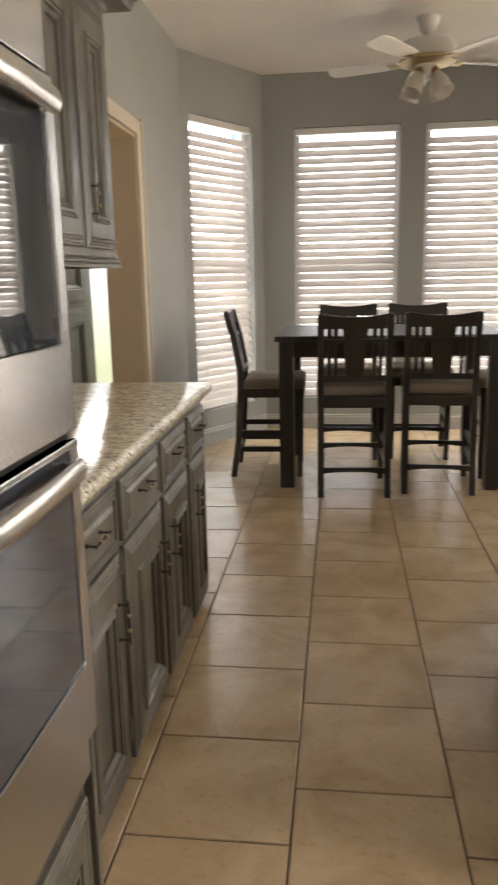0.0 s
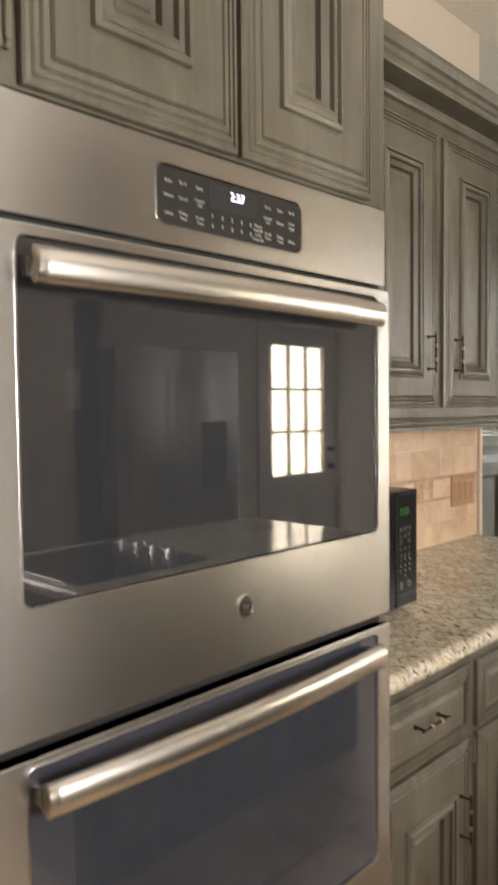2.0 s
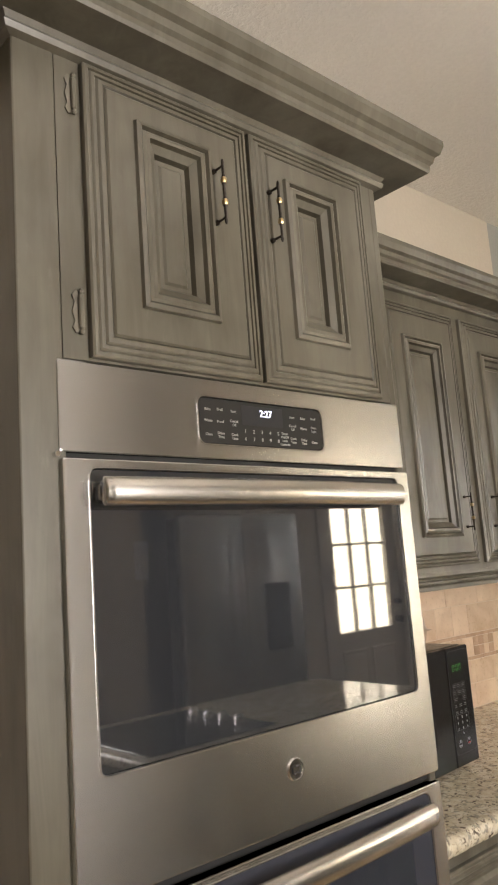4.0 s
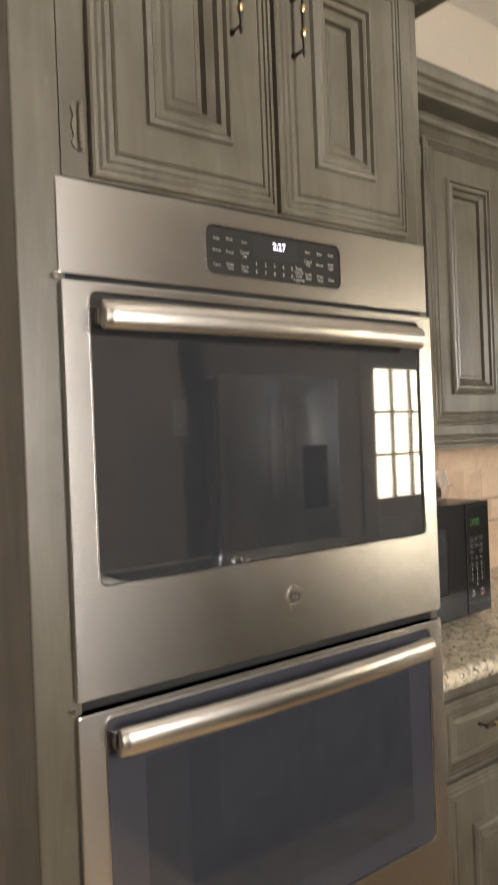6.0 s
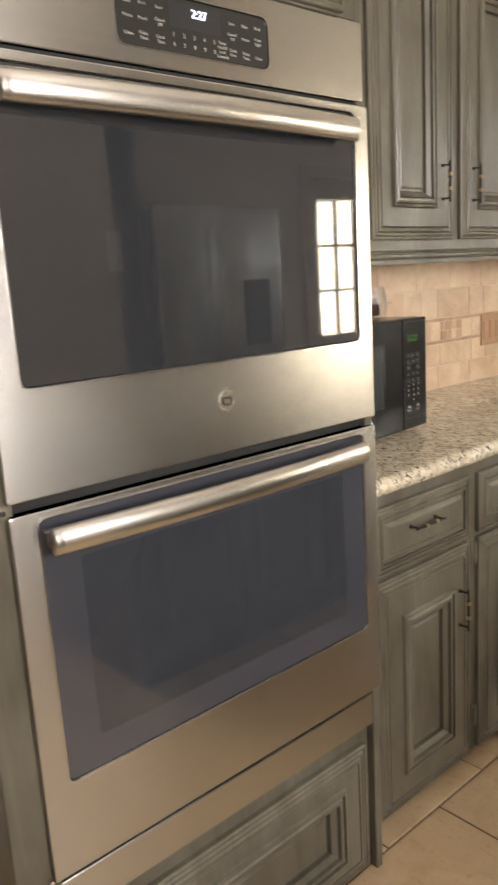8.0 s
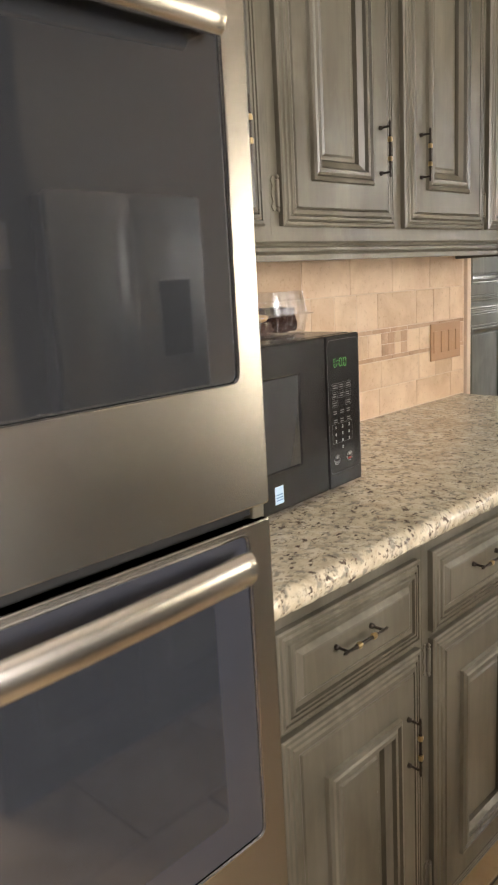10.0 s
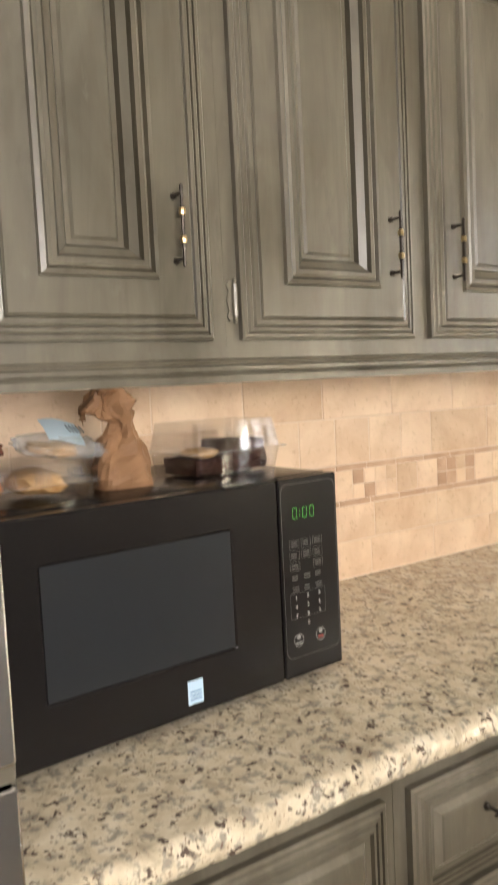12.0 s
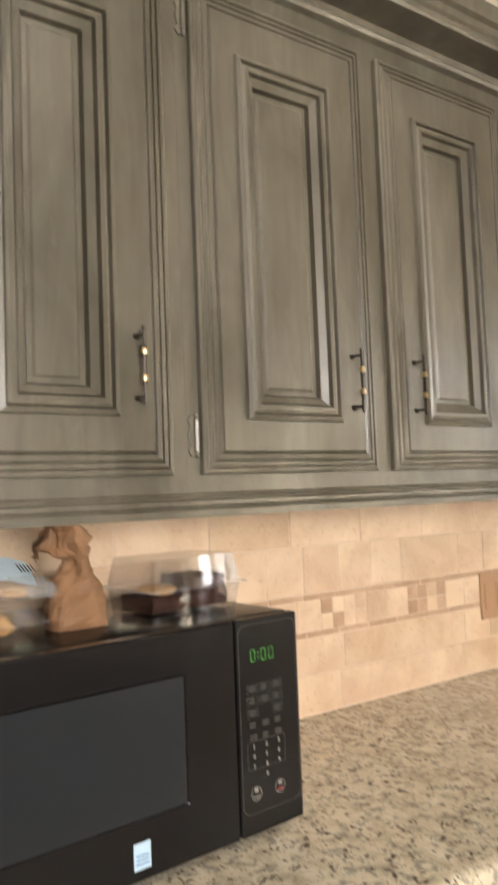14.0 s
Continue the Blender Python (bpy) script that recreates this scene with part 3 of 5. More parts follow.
tagged(part("trim_cabinet_crown", bm, PAINT), "grey-green glazed crown moulding along the wall cabinets", "trim", kind="structure")

# base cabinets
BX = -0.095
BASE = [(0.845, 1.222, 1), (1.266, 1.66, 1), (1.703, 2.065, 0), (2.115, 2.41, 0)]
EDGES = [0.758, 1.244, 1.68, 2.09, 2.44]
for (a, b, right), y0, y1 in zip(BASE, EDGES, EDGES[1:]):
    cab = thing("base_cabinet", ((BX + WB) / 2, (y0 + y1) / 2, 0), "grey-green glazed wooden base cabinet with a drawer over a door", "cabinet", "base cabinets under the granite counter")
    bm = boxes((WB, BX, y0 + 0.0005, y1 - 0.0005, 0.05, 0.87))
    part("body", bm, PAINT, cab)
    df = drawer_front(cab, BX, a, b, 0.674, 0.833)
    pull(df, BX + 0.02, (a + b) / 2 - 0.02, 0.77, 0.115, False)
    dr = cabinet_door(cab, BX, a, b, 0.056, 0.66, 0.085, 0.082, 0.09, 0.097)
    pull(dr, BX + 0.019, b - 0.055 if right else a + 0.055, 0.5, 0.115, True)
    for z in (0.15, 0.62):
        hinge(cab, BX, (a - 0.008) if right else (b + 0.018), z)
    # toe kick in the same dark tone as the grooves
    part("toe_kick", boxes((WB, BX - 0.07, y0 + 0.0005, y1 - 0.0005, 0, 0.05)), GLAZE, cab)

# granite counter with a rough rounded front edge
bm = bmesh.new()
ys = np.linspace(0.759, 2.45, 165)
rings = []
for y in ys:
    ring = [(WB, y, 0.872)]
    for k in range(9):
        t = radians(-90 + 180 * k / 8)
        w = 0.0035 * noise.noise(Vector((k * 0.9, y * 26, 1.7))) + 0.002 * noise.noise(Vector((k * 2.0, y * 70, 4.2)))
        ring.append((-0.066 + (0.0195 + w) * math.cos(t), y, 0.893 + 0.021 * math.sin(t)))
    ring.append((WB, y, 0.914))
    rings.append(ring)
loft(bm, rings, True, True)
tagged(part("countertop", bm, GRANITE, smooth=True), "speckled cream and brown polished granite counter with a rounded edge", "countertop")

# ---- double wall oven ----
oven = thing("double_wall_oven", (-0.3, 0.378, 0.42), "stainless steel double wall oven with black glass doors", "oven")
OY0, OY1 = 0.0, 0.756


def ring_plate(y0, y1, z0, z1, hole, r, x_back, x, lip=0.0022, rad=0.004):
    """A plate of sheet steel with softened edges and a round-cornered opening."""
    bm = bmesh.new()
    n = 5
    hy0, hy1, hz0, hz1 = hole
    outer = lambda s, xx: [(xx, a, b) for a, b in round_rect(y0 + s, y1 - s, z0 + s, z1 - s, rad, n)]
    inner = lambda s, xx: [(xx, a, b) for a, b in round_rect(hy0 - s, hy1 + s, hz0 - s, hz1 + s, r + s, n)]
    loft(bm, [outer(0, x_back), outer(0, x - lip), outer(lip * 0.3, x - lip * 0.3), outer(lip, x), inner(0.0015, x), inner(0, x - 0.0015), inner(0, x - 0.008)])
    return bm


def slab(y0, y1, z0, z1, r, x_back, x, lip=0.001):
    bm = bmesh.new()
    rr = lambda s, xx: [(xx, a, b) for a, b in round_rect(y0 + s, y1 - s, z0 + s, z1 - s, max(r - s, 0.0005), 5)]
    return loft(bm, [rr(0, x_back), rr(0, x - lip), rr(lip, x)], True, True)


part("chassis", boxes((-0.6, -0.012, 0.014, 0.735, 0.425, 1.78)), BLACK_GAP, oven)
disp = (0.242, 0.525, 1.682, 1.757)
panel = part("control_panel", ring_plate(OY0, OY1, 1.657, 1.788, disp, 0.012, -0.007, 0.004), STEEL, oven, "brushed steel control panel")
part("display_glass", slab(disp[0] + 0.0003, disp[1] - 0.0003, disp[2] + 0.0003, disp[3] - 0.0003, 0.012, -0.004, 0.0022), DARK_PANEL, panel, "dark glass touch panel")
bm = loft(bmesh.new(), [[(xx, a, b) for a, b in round_rect(disp[0] - s, disp[1] + s, disp[2] - s, disp[3] + s, 0.013, 5)] for s, xx in ((0.0025, 0.0035), (0.002, 0.0048), (0.0006, 0.0048), (0.0, 0.0024))])
part("display_rim", bm, CHROME, panel)
part("clock_window", slab(0.333, 0.428, 1.717, 1.7505, 0.002, 0.0022, 0.0026, 0.0002), BLACK_GAP, panel)
CLOCK = glow("oven_clock_digits", (0.82, 0.78, 1.0), 2.0)
words("clock_digits", "2:27", 0.0165, Matrix.Translation((0.0031, 0.388, 1.7385)) @ FACING_X, CLOCK, panel)
for i, s in enumerate("12345"):
    words("key_digit", s, 0.0085, Matrix.Translation((0.0026, 0.3395 + 0.0188 * i, 1.7065)) @ FACING_X, LEGEND, panel)
for i, s in enumerate("67890"):
    words("key_digit", s, 0.0085, Matrix.Translation((0.0026, 0.3395 + 0.0188 * i, 1.6935)) @ FACING_X, LEGEND, panel)
KEY_LEGENDS = [("Bake", 0.262, 1.738), ("Broil", 0.287, 1.739), ("Start", 0.316, 1.738), ("Warm", 0.262, 1.7195), ("Proof", 0.287, 1.719), ("Cancel\nOff", 0.316, 1.7185), ("Clean", 0.262, 1.697), ("Delay\nTime", 0.287, 1.697), ("Cook\nTime", 0.316, 1.696),
        ("Start", 0.451, 1.738), ("Bake", 0.478, 1.738), ("Broil", 0.504, 1.739), ("Cancel\nOff", 0.451, 1.7195), ("Warm", 0.478, 1.7195), ("Oven\nLight", 0.504, 1.7195), ("Cook\nTime", 0.451, 1.697), ("Delay\nTime", 0.478, 1.696), ("Clean", 0.504, 1.696), ("Timer\nOn/Off", 0.43, 1.7045), ("Lock\nControls", 0.43, 1.692)]
for s, y, z in KEY_LEGENDS:
    words("key_legend", s, 0.0064, Matrix.Translation((0.0026, y, z)) @ FACING_X, LEGEND, panel)


SATIN = mat("satin_steel_handle", (0.7, 0.68, 0.64), 0.27, 1.0)
BADGE = mat("chrome_badge", (0.82, 0.82, 0.8), 0.18, 1.0)


def oven_door(z0, z1, win, glass, hz, label):
    """One oven door: steel frame, glass, bright bead round the glass, and a bowed steel handle."""
    door = part("oven_door", ring_plate(OY0, OY1, z0, z1, win, 0.011, -0.006, 0.012), STEEL, oven, label)
    y0, y1, a, b = win
    part("door_glass", slab(y0 + 0.0004, y1 - 0.0004, a + 0.0004, b - 0.0004, 0.011, 0.0, 0.009), glass, door, "black reflective oven glass")
    bm = loft(bmesh.new(), [[(xx, p, q) for p, q in round_rect(y0 - s, y1 + s, a - s, b + s, 0.011 + s, 5)] for s, xx in ((0.003, 0.0115), (0.0024, 0.0134), (0.0008, 0.0134), (0.0, 0.0095))])
    part("glass_bead", bm, CHROME, door)
    bm = bmesh.new()
    rings = []
    ny = 25
    for i in range(ny):
        u = i / (ny - 1)
        y = 0.058 + 0.626 * u
        bow = 0.012 * (1 - (2 * u - 1) ** 2)
        rings.append([(0.037 + bow + 0.0115 * math.cos(k), y, hz + 0.0205 * math.sin(k)) for k in np.linspace(0, 2 * math.pi, 20, endpoint=False)])
    loft(bm, rings, True, True)
    part("handle", bm, SATIN, door, "bowed brushed steel bar handle", smooth=True)
    for y in (0.052, 0.69):
        s = 1 if y < 0.3 else -1
        bm = bmesh.new()
        rings = []
        for w, dy in ((0.8, -0.006), (0.96, -0.004), (0.98, 0.006), (0.94, 0.0085)):
            rings.append([(0.037 + w * 0.0118 * math.cos(k), y + s * dy, hz + w * 0.0208 * math.sin(k)) for k in np.linspace(0, 2 * math.pi, 20, endpoint=False)])
        loft(bm, rings, True, True)
        box(bm, 0.009, 0.037, y - 0.006, y + 0.008, hz - 0.012, hz + 0.012, r=0.004)
        part("handle_mount", bm, SATIN, door, "steel end cap", smooth=True)
    return door


WIN_Y = (0.041, 0.7175)
upper = oven_door(1.083, 1.648, (*WIN_Y, 1.233, 1.634), BLACK_GLASS, 1.6, "upper oven door, steel around black glass")
lower = oven_door(0.503, 1.065, (*WIN_Y, 0.65, 1.053), SKY_REFLECTION_GLASS, 1.025, "lower oven door, steel around black glass with a painted bluish reflection")
bm = lathe(bmesh.new(), (0, 0, 0), [(0.0172, 0), (0.0175, 0.002), (0.0165, 0.0035), (0.0148, 0.0035), (0.0142, 0.0024), (0.004, 0.0024)], 28)
bmesh.ops.transform(bm, matrix=Matrix.Translation((0.012, 0.384, 1.167)) @ Matrix.Rotation(radians(90), 4, "Y"), verts=bm.verts)
badge = part("badge", bm, BADGE, upper, "round chrome maker's badge")
bm = bmesh.new()
for cy, s in ((0.3795, 1), (0.3885, -1)):
    tube(bm, [(0.0152, cy + s * 0.0045 * math.cos(a), 1.167 + 0.0065 * math.sin(a)) for a in np.linspace(0.6, 5.6, 12)], 0.001, 6)
part("badge_mark", bm, BLACK_METAL, upper)
bm = bmesh.new()
box(bm, -0.02, 0.0, 0.012, 0.74, 0.416, 0.489, r=0.003)
box(bm, -0.02, -0.006, 0.006, 0.75, 0.4885, 0.5, r=0.001)
part("bottom_trim", bm, STEEL, oven, "steel trim below the lower door")
for z in (1.6525, 1.074):
    part("vent_gap", boxes((-0.012, -0.004, 0.004, 0.752, z - 0.0045, z + 0.0045)), BLACK_GAP, oven)
for z in (1.6525, 1.074, 0.507):
    part("frame_screw", tube(bmesh.new(), [(0.0, -0.006, z), (0.012, -0.006, z)], 0.004, 8), CHROME, oven)
# inner window carries the same painted bluish reflection, a little darker
part("inner_window", slab(0.1, 0.66, 0.7, 0.985, 0.006, 0.008, 0.0093, 0.0001), mat("inner_oven_window", (0.036, 0.04, 0.05), 0.05, Specular_IOR_Level=0.8, IOR=1.7), lower)
oven.location.x -= 0.01
oven.location.z -= 0.0135
tall.location.z -= 0.0135

# ---- half-glazed door across the room ----
gd = thing("door_2", (0, 0, 0), "pale painted door with nine glass panes, daylight behind", "door", kind="structure")
X0, X1 = EX + 0.04, EX + 0.085
gy0, gy1, gz0, gz1 = 3.87, 4.505, 0.915, 1.915
DOORPAINT = wall_paint("pale_door_paint", (0.55, 0.5, 0.43), 0.03)
bm = bmesh.new()
for row in ((X0, X1, GD0, gy0, 0.0, GDZ), (X0, X1, gy1, GD1, 0.0, GDZ), (X0, X1, gy0, gy1, 0.0, gz0), (X0, X1, gy0, gy1, gz1, GDZ)):
    box(bm, *row, r=0.003)
leaf = part("door_leaf", bm, DOORPAINT, gd)
for y0, y1 in ((gy0, gy0 + 0.29), (gy1 - 0.29, gy1)):
    part("door_panel", loft(bmesh.new(), [[(X0 - h, a, b) for a, b in ((y0 + s, 0.2 + s), (y1 - s, 0.2 + s), (y1 - s, 0.78 - s), (y0 + s, 0.78 - s))] for s, h in ((0, 0), (0.006, 0.008), (0.03, 0.004), (0.05, 0.008))], cap_last=True), DOORPAINT, gd)
for i in (1, 2):
    y = gy0 + (gy1 - gy0) * i / 3
    part("muntin", boxes((X0 + 0.005, X1 - 0.005, y - 0.011, y + 0.011, gz0, gz1), r=0.003), DOORPAINT, gd)
    z = gz0 + (gz1 - gz0) * i / 3
    part("muntin", boxes((X0 + 0.006, X1 - 0.006, gy0, gy1, z - 0.011, z + 0.011), r=0.003), DOORPAINT, gd)
g = part("pane", boxes((EX + 0.06, EX + 0.064, gy0, gy1, gz0, gz1)), GLASS_CLEAR, gd)
g.visible_shadow = False
bm = bmesh.new()
for z, r in ((0.96, 0.028), (1.1, 0.022)):
    tube(bm, [(X0, GD1 - 0.08, z), (X0 - 0.02, GD1 - 0.08, z), (X0 - 0.025, GD1 - 0.08, z), (X0 - 0.05, GD1 - 0.08, z), (X0 - 0.058, GD1 - 0.08, z)], [r * 0.9, r * 0.5, r * 0.9, r, r * 0.6], 14)
part("door_knob", bm, BRONZE, gd, smooth=True)
bm = boxes((EX - 0.018, EX, GD0 - 0.08, GD0, 0, GDZ + 0.08), (EX - 0.018, EX, GD1, GD1 + 0.08, 0, GDZ + 0.08), (EX - 0.018, EX, GD0, GD1, GDZ, GDZ + 0.08), r=0.004)
setting("trim_back_door_casing", bm, DOORPAINT, "pale painted casing of the half-glazed door", "trim")
daylight("door_daylight", (EX + 0.9, (GD0 + GD1) / 2 + 0.35, 1.1), (EX - 2, (GD0 + GD1) / 2 - 1.2, 1.9), 2.4, 1.9, 122, (1.0, 0.84, 0.6))
# fill lamp added behind the unseen opening, aimed up to brighten the ceiling
daylight("ceiling_fill", (PX + 0.3, (EW0 + EW1) / 2, 1.6), (PX - 1.3, (EW0 + EW1) / 2, 2.5), 0.9, 1.4, 54, (1.0, 0.92, 0.86))

# ---- refrigerator across the room ----
fr = thing("refrigerator", (2.75, 2.42, 0), "stainless steel french-door refrigerator with a dark dispenser", "refrigerator")
FRX = 2.42
part("body", boxes((FRX + 0.05, EX - 0.02, 1.965, 2.875, 0.02, 1.76), r=0.006), mat("refrigerator_side_paint", (0.12, 0.12, 0.12), 0.4), fr)
for y0, y1, z0, z1 in ((1.967, 2.418, 0.68, 1.775), (2.422, 2.873, 0.68, 1.775), (1.967, 2.873, 0.08, 0.672)):
    dr = part("door", boxes((FRX, FRX + 0.048, y0, y1, z0, z1), r=0.012, seg=3), STEEL, fr, smooth=True)
    bm = bmesh.new()
    if z0 > 0.5:
        y = 2.375 if y0 < 2 else 2.465
        tube(bm, [(FRX, y, 0.8), (FRX - 0.05, y, 0.84), (FRX - 0.06, y, 1.1), (FRX - 0.06, y, 1.4), (FRX - 0.05, y, 1.66), (FRX, y, 1.7)], 0.012, 10)
    else:
        tube(bm, [(FRX, 2.06, 0.6), (FRX - 0.05, 2.1, 0.6), (FRX - 0.05, 2.74, 0.6), (FRX, 2.78, 0.6)], 0.012, 10)
    part("handle", bm, CHROME, dr, smooth=True)
part("dispenser", boxes((FRX - 0.004, FRX + 0.01, 2.56, 2.76, 0.98, 1.36), r=0.003), BLACK_METAL, fr, "dark water dispenser")
sw = thing("light_switch", (PX, 1.76, 1.54), "white wall plate with switches", "switch")
part("plate", boxes((PX - 0.006, PX, 1.72, 1.805, 1.44, 1.64), r=0.003), WHITE, sw)
for z in (1.5, 1.58):
    part("toggle", boxes((PX - 0.014, PX - 0.005, 1.756, 1.768, z - 0.012, z + 0.012), r=0.002), WHITE, sw)

# ---- island with a cooktop ----
isl = thing("kitchen_island", (1.38, 1.6, 0), "grey-green glazed kitchen island with a granite top", "island")
part("body", boxes((1.09, 1.72, 0.85, 2.2, 0.0, 0.872), r=0.004), PAINT, isl)
part("island_top", boxes((1.055, 1.75, 0.82, 2.235, 0.874, 0.914), r=0.012, seg=3), GRANITE, isl)
for y0, y1 in ((0.87, 1.29), (1.31, 1.73), (1.75, 2.18)):
    bm = loft(bmesh.new(), [[(1.09 - h, a, b) for a, b in ((y0 + s, 0.1 + s), (y1 - s, 0.1 + s), (y1 - s, 0.84 - s), (y0 + s, 0.84 - s))] for s, h in EDGE + [(0.08, 0.0195), (0.084, 0.025), (0.09, 0.022), (0.1, 0.014), (0.115, 0.01)]], cap_last=True)
    part("panel", bm, PAINT, isl)
ck = thing("cooktop", (1.4, 1.25, 0.914), "black glass cooktop with a row of knobs", "cooktop")
part("glass", boxes((1.14, 1.66, 0.86, 1.4, 0.9145, 0.921), r=0.003), BLACK_GLASS, ck)
for k in range(4):
    bm = lathe(bmesh.new(), (1.27 + 0.09 * k, 1.34, 0.921), [(0.022, 0), (0.021, 0.012), (0.017, 0.024), (0.014, 0.027)], 16)
    box(bm, 1.267 + 0.09 * k, 1.273 + 0.09 * k, 1.322, 1.358, 0.94, 0.952, r=0.002)
    part("knob", bm, CHROME, ck, smooth=True)

# ---- passage beyond the doorway ----
pc = thing("passage_cabinet", (-1.85, 3.6, 0), "tall dark grey-green cabinet in the passage", "cabinet")
part("body", boxes((-2.4, -1.37, 2.4, 5.0, 0, 2.4), r=0.004), PAINT, pc)
for k in range(4):
    y0 = 2.43 + 0.6 * k
    cabinet_door(pc, -1.37, y0, y0 + 0.575, 0.1, 1.13, 0.09, 0.09, 0.09, 0.09)
    cabinet_door(pc, -1.37, y0, y0 + 0.575, 1.16, 2.36, 0.09, 0.09, 0.09, 0.09)

# ---- nook: table, chairs, fan ----
ESPRESSO = wood("dark_stained_wood", (0.03, 0.026, 0.023), (0.05, 0.044, 0.038), 0.34)
CUSHION = fabric("taupe_seat_fabric", (0.32, 0.27, 0.21))

tb = thing("dining_table", (0.76, 4.62, 0), "dark-stained counter-height wooden dining table", "table")
part("tabletop", boxes((0.06, 1.46, 4.1, 5.14, 0.928, 0.962), r=0.006), ESPRESSO, tb)
for x in (0.085, 1.35):
    for y in (4.13, 5.02):
        bm = bmesh.new()
        loft(bm, [[(x + a, y + b, z) for a, b in ((s, s), (0.088 - s, s), (0.088 - s, 0.088 - s), (s, 0.088 - s))] for s, z in ((0.004, 0), (0, 0.01), (0, 0.928))], True, True)
        part("leg", bm, ESPRESSO, tb)
for row in ((0.173, 1.35, 4.14, 4.162, 0.83, 0.928), (0.173, 1.35, 5.078, 5.1, 0.83, 0.928), (0.095, 0.117, 4.218, 5.02, 0.83, 0.928), (1.403, 1.425, 4.218, 5.02, 0.83, 0.928)):
    part("apron", boxes(row, r=0.002), ESPRESSO, tb)


def dining_chair():
    """Counter-height chair at the origin: back at y = 0, seat towards +y."""
    ch = thing("dining_chair", (0, 0, 0), "dark-stained counter-height dining chair with a taupe padded seat", "chair", "chairs round the table")
    W, D = 0.44, 0.42
    for sx in (-1, 1):
        bm = bmesh.new()
        pts = ((-0.055, 0.0), (-0.02, 0.25), (0.0, 0.6), (0.0, 0.72), (-0.035, 0.92), (-0.085, 1.1))
        rings = [[(sx * (W / 2 - 0.02) + a, y + b, z) for a, b in ((-0.018, -0.02), (0.018, -0.02), (0.018, 0.02), (-0.018, 0.02))] for y, z in pts]
        part("back_post", loft(bm, rings, True, True), ESPRESSO, ch)
        bm = bmesh.new()
        rings = [[(sx * (W / 2 - 0.025) + a * w, D - 0.03 + b * w, z) for a, b in ((-0.02, -0.02), (0.02, -0.02), (0.02, 0.02), (-0.02, 0.02))] for z, w in ((0, 0.8), (0.3, 0.95), (0.6, 1.05))]
        part("leg", loft(bm, rings, True, True), ESPRESSO, ch)
        for z in (0.19, 0.3):
            part("stretcher", boxes((sx * (W / 2 - 0.022) - 0.01, sx * (W / 2 - 0.022) + 0.01, -0.005, D - 0.04, z - 0.018, z + 0.018), r=0.002), ESPRESSO, ch)

    def bar(name, y, z0, z1, arch_top, arch_bottom, t=0.02, lean=0.0):
        bm = bmesh.new()
        rings = []
        for k in range(11):
            u = -1 + 0.2 * k
            x = u * (W / 2 - 0.02)
            e = 1 - u * u
            yy = y - 0.012 * e * (1 if lean else 0)
            rings.append([(x, yy - lean, z1 - arch_top * e), (x, yy - lean + t, z1 - arch_top * e), (x, yy + t, z0 + arch_bottom * e), (x, yy, z0 + arch_bottom * e)])
        part(name, loft(bm, rings, True, True), ESPRESSO, ch)

    bar("back_rail", -0.075, 1.015, 1.105, 0.022, 0.0, lean=0.022)
    bar("back_rail", -0.052, 0.93, 0.955, 0.0, 0.0, lean=0.004)
    bar("back_rail", -0.005, 0.7, 0.735, 0.0, 0.0)
    bar("stretcher", -0.045, 0.14, 0.18, 0.0, 0.016)
    bar("stretcher", D - 0.04, 0.2, 0.24, 0.0, 0.016)
    for x, w in ((-0.15, 0.022), (-0.112, 0.022), (0.0, 0.13), (0.112, 0.022), (0.15, 0.022)):
        bm = bmesh.new()
        rings = []
        for y, z, k in ((0.002, 0.72, 0.75), (-0.02, 0.82, 0.9), (-0.048, 0.94, 1.0), (-0.078, 1.04, 1.15 if w > 0.1 else 1.0)):
            rings.append([(x + s * w * k / 2, y + b, z) for s, b in ((-1, -0.007), (1, -0.007), (1, 0.007), (-1, 0.007))])
        part("slat", loft(bm, rings, True, True), ESPRESSO, ch)
    bm = boxes((-W / 2, W / 2, -0.01, D, 0.54, 0.6), r=0.004)
    part("seat_frame", bm, ESPRESSO, ch)
    bm = boxes((-W / 2 - 0.004, W / 2 + 0.004, 0.024, D + 0.01, 0.6, 0.668), r=0.026, seg=4)
    part("seat", bm, CUSHION, ch, "taupe padded seat", smooth=True)
    return ch


chair = dining_chair()
chair.matrix_basis = pose(0.545, 4.0, 0, 0, 0, 2)
copy_thing(chair, pose(1.06, 4.09, 0, 0, 0, -3))
copy_thing(chair, pose(0.52, 5.3, 0, 0, 0, 180))
copy_thing(chair, pose(1.04, 5.32, 0, 0, 0, 178))
copy_thing(chair, pose(-0.2, 4.6, 0, 0, 0, -88))
copy_thing(chair, pose(1.76, 4.62, 0, 0, 0, 91))

fan = thing("ceiling_fan", (1.005, 4.88, CZ), "white ceiling fan with brass trim and frosted tulip lights", "ceiling fan")
FC = (1.005, 4.88)
part("canopy", lathe(bmesh.new(), (*FC, CZ), [(0.02, -0.1), (0.04, -0.09), (0.062, -0.05), (0.075, -0.012), (0.075, 0)], 28), WHITE, fan, smooth=True)
part("rod", lathe(bmesh.new(), (*FC, 2.785), [(0.012, 0), (0.012, 0.05)], 12), WHITE, fan, smooth=True)
part("motor", lathe(bmesh.new(), (*FC, 2.645), [(0.1, 0.0), (0.16, 0.012), (0.178, 0.04), (0.178, 0.09), (0.165, 0.12), (0.1, 0.138), (0.03, 0.145)], 40), WHITE, fan, "white motor housing", smooth=True)
